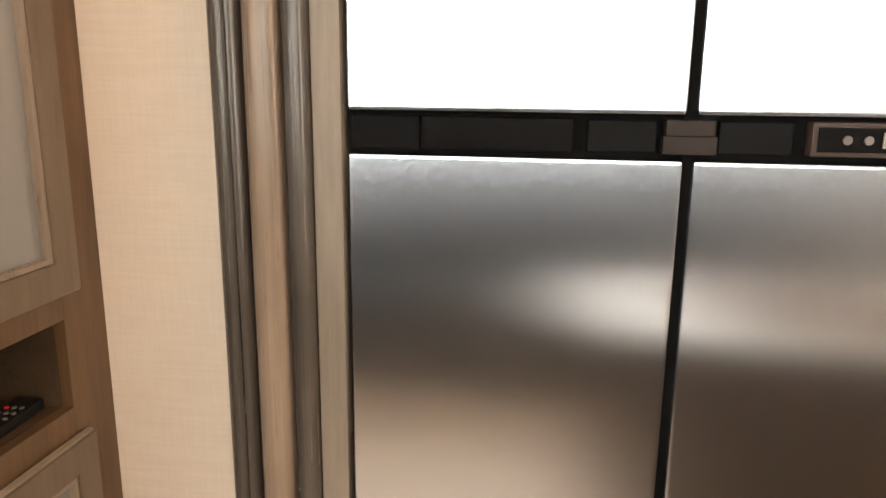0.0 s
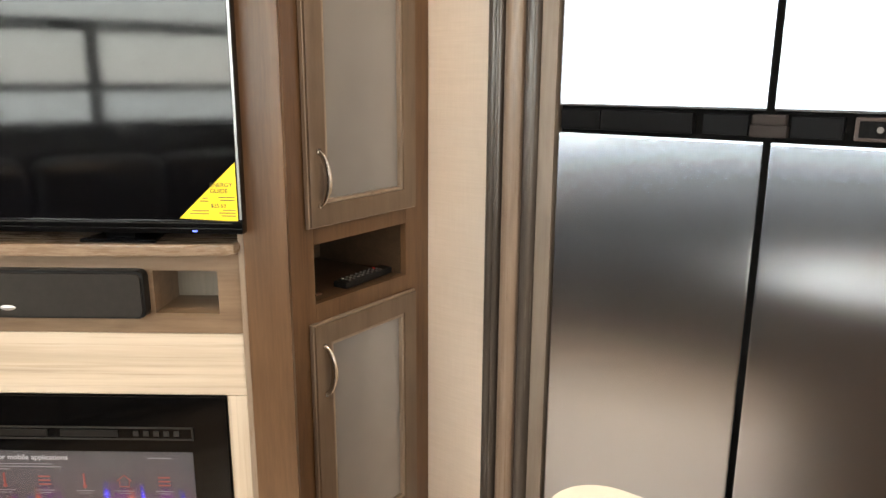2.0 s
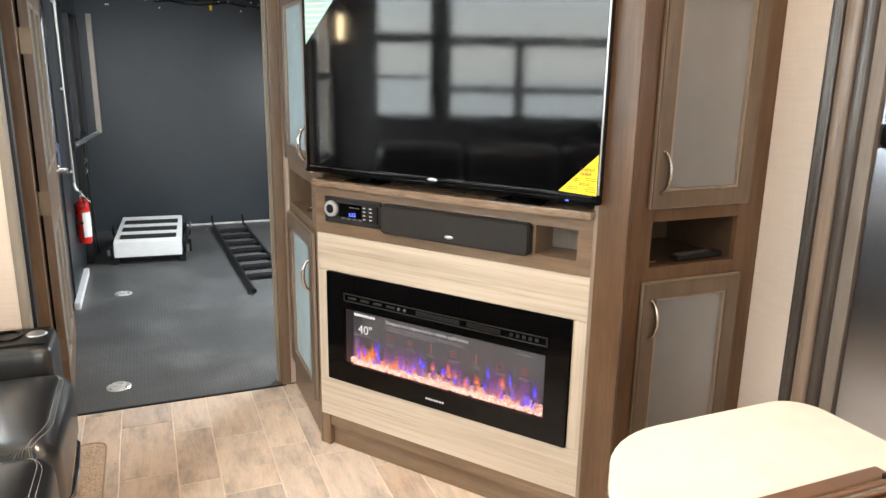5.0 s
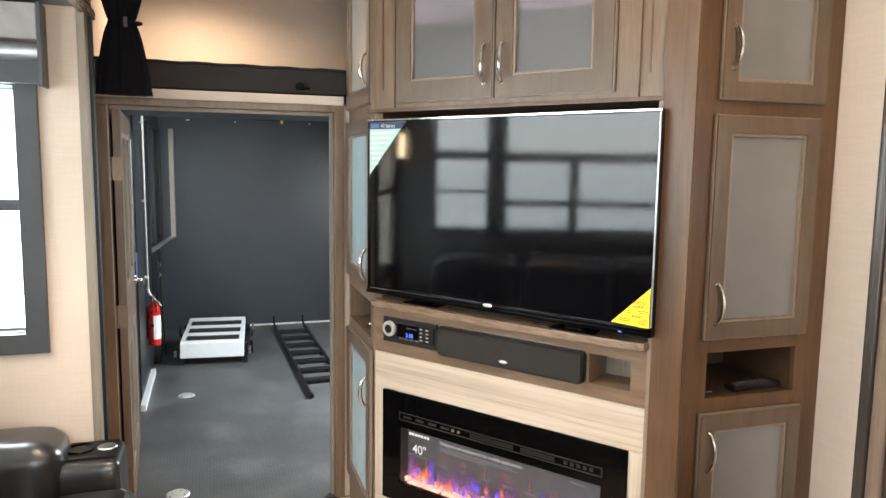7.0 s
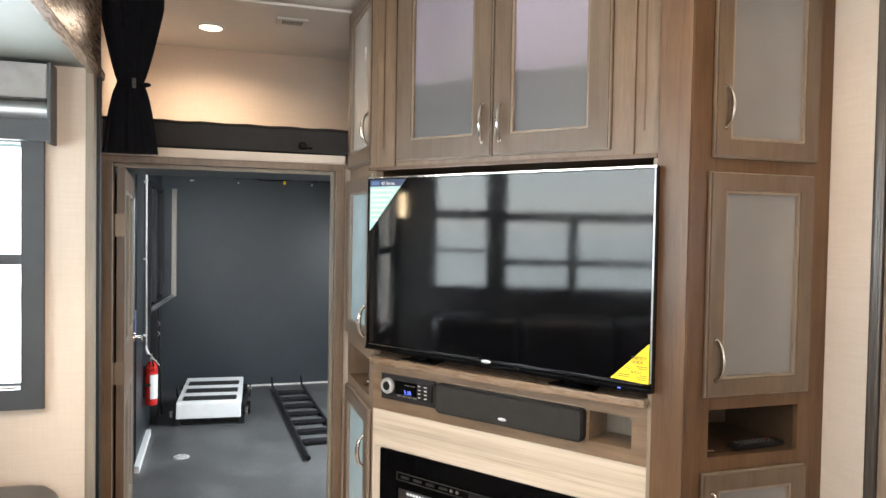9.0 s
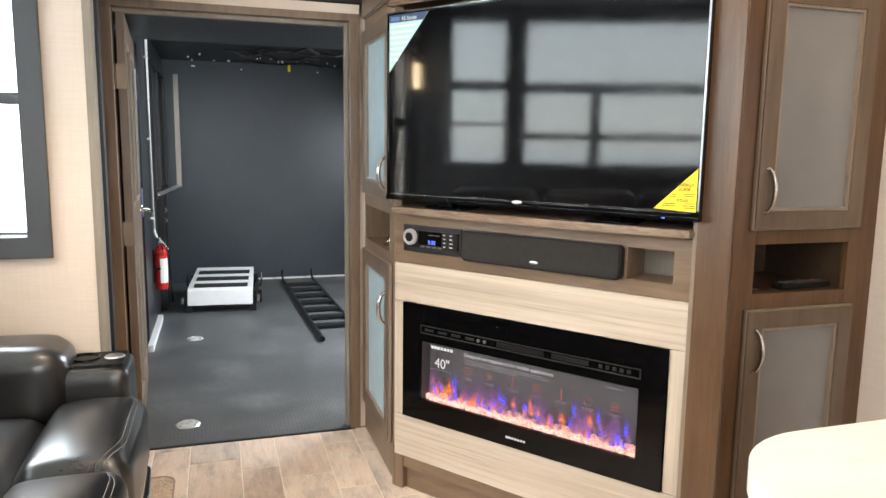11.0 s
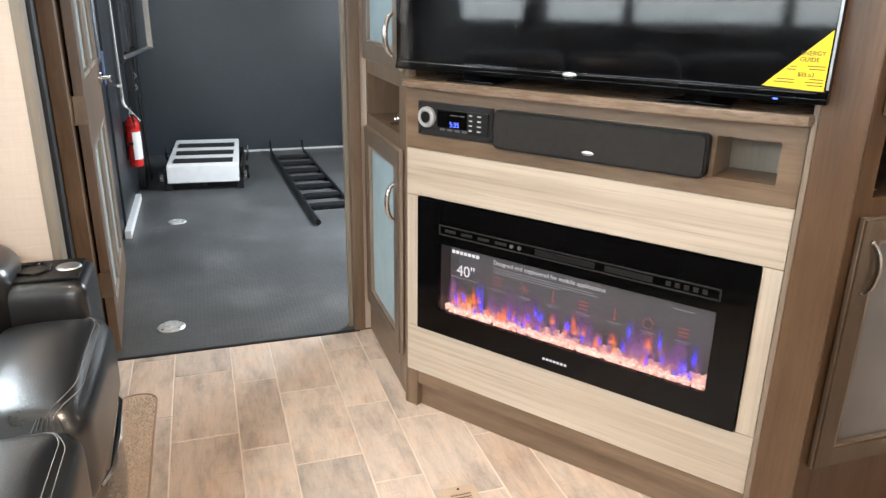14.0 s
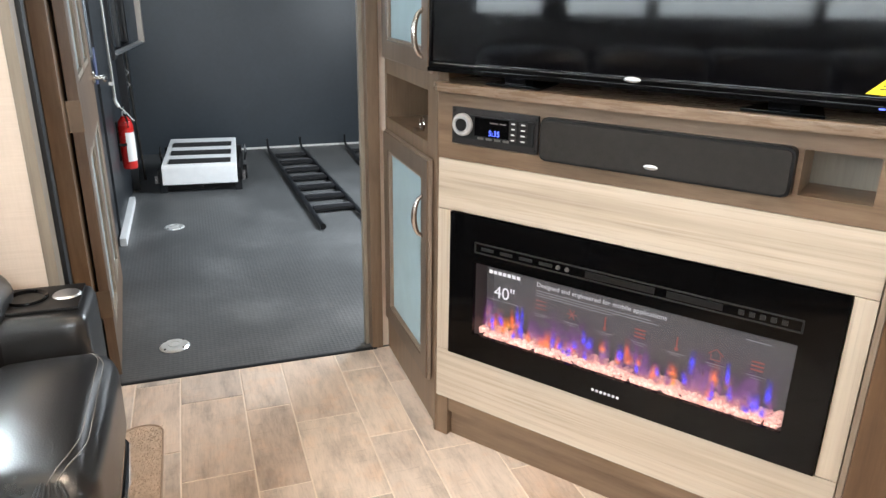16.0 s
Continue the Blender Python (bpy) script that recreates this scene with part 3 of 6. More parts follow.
structure("header_strip", boxes((-0.594, 0.346, DOOR_Y + 0.03, DOOR_Y + 0.07, 1.846, 1.862), bev=0.003), GREY_V)

# mattress in the loft
bed = thing("loft_mattress", Matrix.Translation((0, 0, 0)), "charcoal mattress lying on the loft deck", "mattress")
part("cushion", boxes((-0.64, 1.6, DOOR_Y + 0.01, 3.85, 1.941, 2.055), bev=0.02), MATTRESS, bed)
bm = bmesh.new()
tube(bm, [(-0.64 + 0.05 * i, DOOR_Y + 0.012, 2.052 + 0.002 * math.sin(i * 1.7)) for i in range(45)], 0.007, 8)
part("piping", bm, BLACK_CLOTH, bed)
latch = thing("bed_rail_latch", Matrix.Translation((0.206, DOOR_Y + 0.008, 1.972)), "small black latch knob on the loft's edge", "latch")
bm = bmesh.new()
cyl(bm, (0, 0, 0), (0, -0.014, 0), 0.012, 18)
cyl(bm, (0, -0.014, 0), (0, -0.030, 0), 0.020, 20, 0.017)
box(bm, 0.015, 0.045, -0.010, 0.0, -0.012, -0.004, 0.002)
part("knob", bm, BLACK_GLOSS, latch)



# ---- cabinets ----


def handle(parent, x, z, up=True, length=0.125, y=-0.022, label="curved brushed-nickel handle"):
    """A bowed pull, upright, in front of the plane y."""
    bm = bmesh.new()
    h = length / 2
    pts, rad = [], []
    for i in range(15):
        t = -1 + 2 * i / 14
        pts.append((x + 0.004 * (1 - t * t), y - 0.026 * (1 - t * t) ** 0.6 - 0.001, z + h * t))
        rad.append(0.0046 + 0.0030 * (1 - t * t))
    tube(bm, pts, rad, 10, 1.2, (1, 0, 0))
    for s in (-1, 1):
        cyl(bm, (x, y + 0.002, z + s * h), (x, y - 0.004, z + s * h), 0.007, 12)
    return part("handle", bm, NICKEL, parent, label)


def cabinet_door(parent, x0, x1, z0, z1, hx, hz, wood_mat=None, st=0.055, y=-0.022, panel=None):
    """A framed door with a frosted panel: stiles and rails with a rounded edge, its highlight painted paler, a bead
    round the panel, a handle.
    """
    wm = wood_mat or DOOR_TAUPE
    d = part("door", ring_frame(x0 + 0.004, x1 - 0.004, z0 + 0.004, z1 - 0.004, st - 0.004, y, -0.004, 0.003), wm, parent, "stained wood door frame with a frosted panel")
    part("edge_moulding", ring_frame(x0, x1, z0, z1, 0.010, y + 0.006, -0.0045, 0.005), PALE_HIGHLIGHT, d, "rounded edge with its highlight painted paler")
    a, b, c, e = x0 + st, x1 - st, z0 + st, z1 - st
    w = 0.009
    part("bead", ring_frame(a, b, c, e, w, y + 0.003, y + 0.015, 0.003), PALE_HIGHLIGHT, d)
    part("glass_panel", boxes((a, b, y + 0.0155, y + 0.0195, c, e)), panel or FROST, d, "frosted pale panel")
    if hx is not None:
        handle(d, hx, hz, y=y)
    return d


# the angled centre unit: x runs along its face, y into it
UX, UY = 0.45, 2.165
UANG = math.degrees(math.atan2(1.345 - 2.165, 1.036 - 0.45))
UNIT = pose(UX, UY, 0, 0, 0, UANG)
S0, S1, SE = -0.042, 1.062, 1.172

base = thing("fireplace_cabinet", UNIT, "taupe maple and pale striped laminate cabinet round the electric fireplace", "cabinet")
part("toe_kick", boxes((0.003, S1, 0.016, 0.03, 0.0, 0.091)), TAUPE_H, base)
part("kick_rail", boxes((0.003, S1, -0.004, 0.03, 0.0915, 0.135), bev=0.002), TAUPE_H, base)
part("foot", boxes((S0, S0 + 0.042, -0.004, 0.03, 0.0, 0.135), bev=0.002), TAUPE_V, base)
part("lower_panel", boxes((S0, S1, -0.006, 0.03, 0.137, 0.304), bev=0.002), SLAB_H, base, "pale laminate with level stripes")
part("upper_panel", boxes((S0, S1, -0.006, 0.03, 0.750, 0.894), bev=0.002), SLAB_H, base, "pale laminate with level stripes")
part("side_strip", boxes((S0, 0.003, -0.006, 0.03, 0.306, 0.748), bev=0.002), SLAB_V, base)
part("side_strip", boxes((1.017, S1, -0.006, 0.03, 0.306, 0.748), bev=0.002), SLAB_V, base)
part("side_panel", boxes((S0 + 0.006, S0 + 0.020, 0.031, 0.10, 0.0, 1.08)), DARK_V, base)

# the fascia with radio, speaker and pigeonhole
F0, F1 = 0.941, 1.037         # foot and head of the openings in the fascia
part("face_frame", boxes((S0, S1, -0.006, 0.02, F1, 1.079), (S0, S1, -0.006, 0.02, 0.896, F0), (S0, 0.003, -0.006, 0.02, F0, F1), (0.268, 0.279, -0.006, 0.02, F0, F1),
     (0.864, 0.874, -0.006, 0.02, F0, F1), (1.013, S1, -0.006, 0.02, F0, F1), (0.003, 0.268, 0.0, 0.02, F0, F1), (0.279, 0.864, 0.0, 0.02, F0, F1)), TAUPE_H, base)
part("fascia_edge", boxes((S0, S1, -0.0075, -0.0062, 1.074, 1.0775)), DARK_V, base)
# greyed wood on the back board paints the pale reflection there
hole = part("pigeonhole", boxes((0.868, 1.019, 0.13, 0.136, F0 - 0.006, F1 + 0.006)), GREY_V, base, "open pigeonhole with a reflection painted as its paler back")
for r_ in ((0.874, 1.013, 0.0205, 0.1295, F0 - 0.006, F0), (0.874, 1.013, 0.0205, 0.1295, F1, F1 + 0.006), (0.868, 0.874, 0.0205, 0.1295, F0 - 0.006, F1 + 0.006), (1.013, 1.019, 0.0205, 0.1295, F0 - 0.006, F1 + 0.006)):
    part("lining_board", boxes(r_), TAUPE_H, hole)
bm = bmesh.new()
out = [(S0 - 0.01, 0.30), (S0 - 0.01, -0.02), (S0 + 0.02, -0.046), (0.25, -0.054), (0.55, -0.058), (0.85, -0.056), (1.035, -0.048), (1.062, -0.038), (1.072, -0.012), (1.072, 0.30)]
prism(bm, out, 1.080, 1.105, 0.007)
part("shelf", bm, EDGE_H, base, "rounded stained wood shelf under the television")
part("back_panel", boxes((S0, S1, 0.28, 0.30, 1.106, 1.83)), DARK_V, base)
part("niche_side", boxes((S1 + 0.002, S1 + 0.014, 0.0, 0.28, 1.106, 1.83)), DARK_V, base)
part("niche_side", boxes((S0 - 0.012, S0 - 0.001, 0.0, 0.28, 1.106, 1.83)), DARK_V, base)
# the tall stile beside the unit, in two boards
part("corner_stile", boxes((S1 + 0.016, SE, -0.022, 0.0, 0.0, 2.60), bev=0.004), DARK_V, base, "tall dark-stained corner stile, some of its shade in the colour")
part("stile_board", boxes((S1 + 0.003, S1 + 0.0155, -0.017, 0.0, 0.0, 1.82), bev=0.002), PALE_HIGHLIGHT, base)

upper = thing("wall_cabinet", UNIT @ Matrix.Translation((0, 0, 1.835)), "taupe maple wall cabinet with two frosted doors above the television", "cabinet")
part("face_frame", boxes((S0 - 0.03, 0.012, -0.004, 0.015, 0, 0.765), (0.012, 0.055, -0.012, 0.015, 0, 0.765), (0.93, 1.0, -0.012, 0.015, 0, 0.765), (0.055, 0.095, -0.002, 0.015, 0.02, 0.74), (0.895, 0.93, -0.002, 0.015, 0.02, 0.74), (1.0, S1 + 0.014, -0.004, 0.015, 0, 0.765),
     (0.055, 0.93, -0.004, 0.015, 0, 0.02), (0.055, 0.93, -0.004, 0.015, 0.74, 0.765), bev=0.002), TAUPE_V, upper)
# dark board added to draw the shaded gap between the doors; no stile there
part("centre_stile", boxes((0.478, 0.518, -0.003, 0.0155, 0.0205, 0.7395)), RECESS_SHADE, upper)
for gx in (-0.012, 1.026):
    part("groove", boxes((gx, gx + 0.006, -0.006, -0.0035, 0.07, 0.70)), DARK_V, upper)
part("bottom_rail", boxes((S0 - 0.03, S1 + 0.014, -0.02, 0.28, -0.014, 0.0), bev=0.003), DARK_V, upper)
cabinet_door(upper, 0.067, 0.495, 0.018, 0.735, 0.462, 0.13, st=0.074, y=-0.026)
cabinet_door(upper, 0.501, 0.925, 0.018, 0.735, 0.534, 0.13, st=0.070, y=-0.026)
LIT = clear_glass("lit_frosted_panel", (0.62, 0.61, 0.62), 0.38)
LIT.node_tree.nodes["Principled BSDF"].inputs["Transmission Weight"].default_value = 0.75
LIT.node_tree.nodes["Principled BSDF"].inputs["Base Color"].default_value = (0.33, 0.32, 0.31, 1)
for o in upper.children_recursive:
    if o.name.startswith("glass_panel"):
        o.data.materials[0] = LIT
part("interior", boxes((0.0, 0.98, 0.016, 0.26, 0.006, 0.012), (0.0, 0.98, 0.255, 0.26, 0.012, 0.74), (0.0, 0.98, 0.016, 0.26, 0.742, 0.748), (-0.006, 0.0, 0.016, 0.26, 0.006, 0.748), (0.98, 0.986, 0.016, 0.26, 0.006, 0.748)), plain("grey_liner", (0.34, 0.32, 0.31), 0.6), upper)
for gx in (0.30, 0.71):
    ld = bpy.data.lights.new("cabinet_led", "AREA")
    ld.shape, ld.size, ld.size_y, ld.energy, ld.color = "RECTANGLE", 0.24, 0.02, 10.0, (0.82, 0.74, 1.0)
    lo_ = new("cabinet_led", ld)
    lo_.matrix_world = UNIT @ Matrix.Translation((gx, 0.17, 1.835 + 0.715)) @ pose(0, 0, 0, 14)
part("light_strip", boxes((0.14, 0.86, 0.05, 0.07, 0.70, 0.72)), plain("led_housing", (0.6, 0.6, 0.62), 0.4), upper)
part("inner_shelf", boxes((0.002, 0.978, 0.024, 0.252, 0.285, 0.300)), TAUPE_H, upper)
part("back", boxes((S0, S1, 0.27, 0.28, 0, 0.765)), DARK_V, upper)

# the tall side cabinet beside the opening: x runs from the opening towards the room
LU = pose(0.43, 2.815, 0, 0, 0, -90)
left = thing("tall_cabinet", LU, "tall narrow taupe maple cabinet with pale blue-film doors beside the opening", "cabinet")
LW = 0.612
part("face_frame", boxes((0.0, 0.028, 0, 0.02, 0, 2.60), (0.49, LW, 0, 0.02, 0, 2.60), (0.028, 0.49, 0, 0.02, 0.0, 0.16), (0.028, 0.49, 0, 0.02, 0.86, 0.912), (0.028, 0.49, 0, 0.02, 1.062, 1.13),
     (0.028, 0.49, 0, 0.02, 1.80, 1.90), (0.028, 0.49, 0, 0.02, 2.57, 2.60), bev=0.002), TAUPE_V, left)
for r_ in ((0.028, 0.49, 0.02, 0.20, 0.906, 0.912), (0.028, 0.49, 0.02, 0.20, 1.062, 1.068), (0.022, 0.028, 0.02, 0.2, 0.906, 1.068), (0.49, 0.496, 0.02, 0.2, 0.906, 1.068), (0.022, 0.496, 0.20, 0.206, 0.906, 1.068)):
    part("liner_board", boxes(r_), TAUPE_V, left)
MILK_PANEL = plain("milky_panel", (0.40, 0.385, 0.36), 0.25, var=0.06, scale=6, bumps=0, spec=0.9)
BLUE_FILM = plain("pale_blue_film", (0.42, 0.56, 0.60), 0.25, var=0.08, scale=8, bumps=0)
cabinet_door(left, 0.045, 0.552, 0.150, 0.872, 0.506, 0.69, st=0.062, panel=BLUE_FILM)
cabinet_door(left, 0.045, 0.552, 1.115, 1.815, 0.506, 1.22, st=0.062, panel=BLUE_FILM)
cabinet_door(left, 0.045, 0.552, 1.865, 2.580, 0.506, 2.00, st=0.062, panel=MILK_PANEL)
part("edge_bead", boxes((LW - 0.012, LW + 0.004, -0.012, 0.0, 0, 2.60), bev=0.003), TAUPE_V, left)

# the tall cabinet beside the refrigerator
RU = pose(1.16, 1.295, 0)
right = thing("tall_cabinet", RU, "tall taupe maple cabinet with grey frosted doors beside the refrigerator", "cabinet")
RW = RX - 1.16
part("face_frame", boxes((0.0, 0.118, 0, 0.02, 0, 2.60), (0.462, RW, 0, 0.02, 0, 2.60), (0.118, 0.462, 0, 0.02, 0.0, 0.19), (0.118, 0.462, 0, 0.02, 0.85, 0.908), (0.118, 0.462, 0, 0.02, 1.055, 1.11),
     (0.118, 0.462, 0, 0.02, 1.78, 1.86), (0.118, 0.462, 0, 0.02, 2.56, 2.60), bev=0.002), DARK_V, right)
part("filler", boxes((-0.035, 0.0, -0.012, 0.012, 0, 2.60), bev=0.004), DARK_V, right)
# the hole's depth is darkened by the wood colour as well
hole = part("pigeonhole", boxes((0.112, 0.468, 0.34, 0.346, 0.902, 1.061)), RECESS_SHADE, right, "open pigeonhole lined in wood")
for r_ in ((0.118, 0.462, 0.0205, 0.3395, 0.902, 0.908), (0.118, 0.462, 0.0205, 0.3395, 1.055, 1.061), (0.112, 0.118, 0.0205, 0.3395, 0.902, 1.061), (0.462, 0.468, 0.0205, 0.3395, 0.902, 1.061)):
    part("lining_board", boxes(r_), RECESS_SHADE, hole)
cabinet_door(right, 0.090, 0.485, 0.185, 0.864, 0.122, 0.742, st=0.056)
cabinet_door(right, 0.090, 0.485, 1.098, 1.789, 0.122, 1.215, st=0.056)
cabinet_door(right, 0.100, 0.495, 1.832, 2.575, 0.134, 1.985, st=0.056)

# ---- fireplace ----
fire = thing("electric_fireplace", UNIT @ Matrix.Translation((0.006, 0, 0.306)), "black glass electric fireplace with glowing crystals, set in the pale laminate", "fireplace")
FW, FH = 1.008, 0.441
g0, g1, h0, h1 = 0.084, 0.926, 0.082, 0.306
part("glass_front", boxes((0, FW, -0.014, -0.002, 0, h0), (0, FW, -0.014, -0.002, h1, FH), (0, g0, -0.014, -0.002, h0, h1), (g1, FW, -0.014, -0.002, h0, h1)), BLACK_GLOSS, fire, "black glass surround")
part("firebox", boxes((g0, g1, 0.10, 0.105, h0 - 0.02, h1), (g0, g1, 0.0, 0.10, h1, h1 + 0.006), (g0 - 0.006, g0, 0.0, 0.10, h0 - 0.02, h1), (g1, g1 + 0.006, 0.0, 0.10, h0 - 0.02, h1), (g0, g1, 0.0, 0.10, h0 - 0.02, h0 - 0.014)), plain("smoky_box", (0.062, 0.058, 0.062), 0.4, bumps=0), fire, "grey smoked firebox")
random.seed(5)
bm = bmesh.new()
for i in range(1300):
    x = g0 + 0.006 + (g1 - g0 - 0.012) * random.random()
    r = random.uniform(0.0040, 0.0095)
    m = Matrix.Translation((x, random.uniform(0.004, 0.06), h0 + random.uniform(-0.010, 0.013))) @ Euler((random.random() * 6, random.random() * 6, 0)).to_matrix().to_4x4() @ Matrix.Diagonal((r, r * 0.8, r * 0.9, 1))
    bmesh.ops.create_icosphere(bm, subdivisions=1, radius=1.0, matrix=m)
part("crystal", bm, STONE, fire, "pink-lit glass crystals", smooth=False, kind="stuff")
for k, (count, low, high, wide, feet, word) in enumerate(((32, 0.026, 0.075, 0.0095, 0.060, "blue"), (24, 0.035, 0.085, 0.0110, 0.045, "orange"), (64, 0.06, 0.14, 0.019, 0.002, "violet"), (15, 0.030, 0.055, 0.0110, 0.045, "yellow"))):
    me = bpy.data.meshes.new("flame")
    vs, fs, uvs = [], [], []
    for i in range(count):
        x = g0 + 0.02 + (g1 - g0 - 0.04) * random.random()
        hgt = random.uniform(low, high)
        w = wide * random.uniform(0.7, 1.5)
        y = 0.010 + 0.005 * k + random.uniform(0, 0.004)
        lean = random.uniform(-0.006, 0.006)
        z0 = h0 + 0.004 + feet * random.random() ** 1.5
        n_ = len(vs)
        vs += [(x - w, y, z0), (x + w, y, z0), (x + w + lean, y, z0 + hgt), (x - w + lean, y, z0 + hgt)]
        fs.append((n_, n_ + 1, n_ + 2, n_ + 3))
        uvs += [(0, 0), (1, 0), (1, 1), (0, 1)]
    me.from_pydata(vs, [], fs)
    layer = me.uv_layers.new(name="UVMap")
    for q, uv in enumerate(uvs):
        layer.data[q].uv = uv
    me.materials.append(FLAMES[k])
    fo = new("flame", me)
    fo.parent = fire
    tagged(fo, label=word + " projected flames", kind="stuff")
VENT_GREY = plain("vent_grey", (0.018, 0.018, 0.018), 0.4, spec=0.35)
part("vent", ring_frame(0.085, 0.931, 0.336, 0.368, 0.004, -0.0165, -0.0135, 0.001), VENT_GREY, fire, "slim recessed air vent")
for i in range(4):
    part("louvre", boxes((0.108 + i * 0.060, 0.146 + i * 0.060, -0.018, -0.0135, 0.348, 0.356), bev=0.001), VENT_GREY, fire)
for i in range(2):
    part("louvre", boxes((0.42 + i * 0.21, 0.60 + i * 0.16, -0.018, -0.0135, 0.344, 0.360), bev=0.001), BLACK_PLASTIC, fire)
for i in range(2):
    bm = bmesh.new()
    cyl(bm, (0.343 + i * 0.026, -0.014, 0.352), (0.343 + i * 0.026, -0.018, 0.352), 0.006, 14)
    part("button", bm, GREY_PLASTIC, fire)
for i in range(5):
    part("button", boxes((0.795 + i * 0.023, 0.807 + i * 0.023, -0.0175, -0.0135, 0.346, 0.358), bev=0.001), VENT_GREY, fire)
film_m, fn, fl, fb = material("clear_film")
fb.inputs["Base Color"].default_value = (0.30, 0.30, 0.32, 1)
fb.inputs["Alpha"].default_value = 0.09
fb.inputs["Roughness"].default_value = 0.25
part("film", boxes((0.128, g1, -0.011, -0.0105, h0 + 0.02, h1)), film_m, fire, "clear printed film over the glass")
FT = pose(0, 0, 0, 90)
# unlit grey print, brightened by a little emission
DIM_PRINT_GLOW = emissive("glowing_grey_print", (0.42, 0.42, 0.45), 0.14)
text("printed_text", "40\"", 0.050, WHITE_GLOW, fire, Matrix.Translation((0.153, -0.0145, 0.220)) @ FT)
text("printed_text", "Designed and engineered for mobile applications", 0.0180, DIM_PRINT_GLOW, fire, Matrix.Translation((0.284, -0.0145, 0.284)) @ FT)
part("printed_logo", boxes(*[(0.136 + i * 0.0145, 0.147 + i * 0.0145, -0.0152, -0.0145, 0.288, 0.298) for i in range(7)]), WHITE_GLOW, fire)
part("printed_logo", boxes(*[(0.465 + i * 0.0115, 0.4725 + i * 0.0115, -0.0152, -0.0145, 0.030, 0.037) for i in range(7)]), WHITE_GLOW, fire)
FAINT = plain("faint_print", (0.24, 0.24, 0.26), 0.5)
for r_ in ((0.284, 0.60, -0.0125, -0.012, 0.271, 0.2725), (0.284, 0.62, -0.0125, -0.012, 0.264, 0.2655), (0.284, 0.50, -0.0125, -0.012, 0.257, 0.2585), (0.132, 0.230, -0.0125, -0.012, 0.210, 0.2113), (0.820, 0.875, -0.0125, -0.012, 0.288, 0.290)):
    part("printed_line", boxes(r_), FAINT, fire)
# red print with emission added; the icons are no lamps
ICON_GLOW = emissive("glowing_red_print", (0.22, 0.055, 0.045), 0.08)


def icon(kind, x, z):
    bm = bmesh.new()
    y0, y1 = -0.0125, -0.012
    if kind == "waves":
        for j in range(3):
            tube(bm, [(x - 0.016 + 0.004 * i, y0, z - 0.010 + 0.011 * j + 0.003 * (i % 2)) for i in range(9)], 0.0011, 5)
    elif kind == "star":
        for a in (0, 60, 120):
            c, s = math.cos(radians(a)) * 0.015, math.sin(radians(a)) * 0.015
            tube(bm, [(x - c, y0, z - s), (x + c, y0, z + s)], 0.0013, 5)
    elif kind == "stick":
        tube(bm, [(x, y0, z - 0.014), (x, y0, z + 0.018)], 0.0022, 6)
        cyl(bm, (x, y0, z - 0.014), (x, y1, z - 0.014), 0.005, 10)
    elif kind == "house":
        tube(bm, [(x - 0.017, y0, z), (x, y0, z + 0.015), (x + 0.017, y0, z)], 0.0013, 5)
        tube(bm, [(x - 0.011, y0, z), (x - 0.011, y0, z - 0.014), (x + 0.011, y0, z - 0.014), (x + 0.011, y0, z)], 0.0013, 5)
    else:
        for j in range(3):
            box(bm, x - 0.014, x + 0.014, y0, y1, z - 0.012 + j * 0.010, z - 0.008 + j * 0.010)
    part("printed_icon", bm, ICON_GLOW, fire)
    part("printed_line", boxes((x - 0.022, x + 0.022, y0, y1, z - 0.026, z - 0.0248)), FAINT, fire)
    part("printed_line", boxes((x - 0.014, x + 0.014, y0, y1, z - 0.032, z - 0.031)), FAINT, fire)


for i, k in enumerate(["waves", "star", "stick", "bars", "stick", "house", "bars"]):
    icon(k, 0.299 + i * 0.0925, 0.230)

# ---- television ----
TV = UNIT @ Matrix.Translation((-0.056, -0.019, 1.131)) @ pose(0, 0, 0, 0, 0, -1.4)
tv = thing("television", TV, "large flat black television with price stickers, standing on the wood shelf", "television")
TW, TH = 1.150, 0.664
part("screen", boxes((0.009, TW - 0.009, -0.014, -0.004, 0.027, TH - 0.010)), SCREEN, tv, "glossy dark screen")
part("bezel", boxes((0, TW, -0.020, 0.009, 0, 0.027), (0, TW, -0.018, 0.009, TH - 0.010, TH), (0, 0.009, -0.018, 0.009, 0.027, TH - 0.010), (TW - 0.009, TW, -0.018, 0.009, 0.027, TH - 0.010), bev=0.002), BLACK_GLOSS, tv, "slim glossy black bezel")
part("edge_strip", boxes((0, TW, -0.0195, -0.0182, TH - 0.006, TH - 0.001)), CHROME, tv, "thin bright edge")
part("edge_strip", boxes((TW - 0.006, TW - 0.001, -0.0195, -0.0182, 0.03, TH - 0.007)), plain("dull_edge", (0.34, 0.34, 0.34), 0.3, 0.7), tv, "thin grey edge")
part("edge_strip", boxes((0.02, TW - 0.02, -0.0225, -0.0202, 0.0215, 0.0235)), CHROME, tv, "thin bright edge")
part("housing", boxes((0.02, TW - 0.03, 0.0095, 0.035, 0.02, TH - 0.02), (0.2, TW - 0.2, 0.035, 0.07, 0.05, TH - 0.15), bev=0.008), BLACK_PLASTIC, tv)
part("lower_lip", boxes((0.0, TW, -0.024, -0.0205, 0.001, 0.012), bev=0.0015), BLACK_GLOSS, tv)
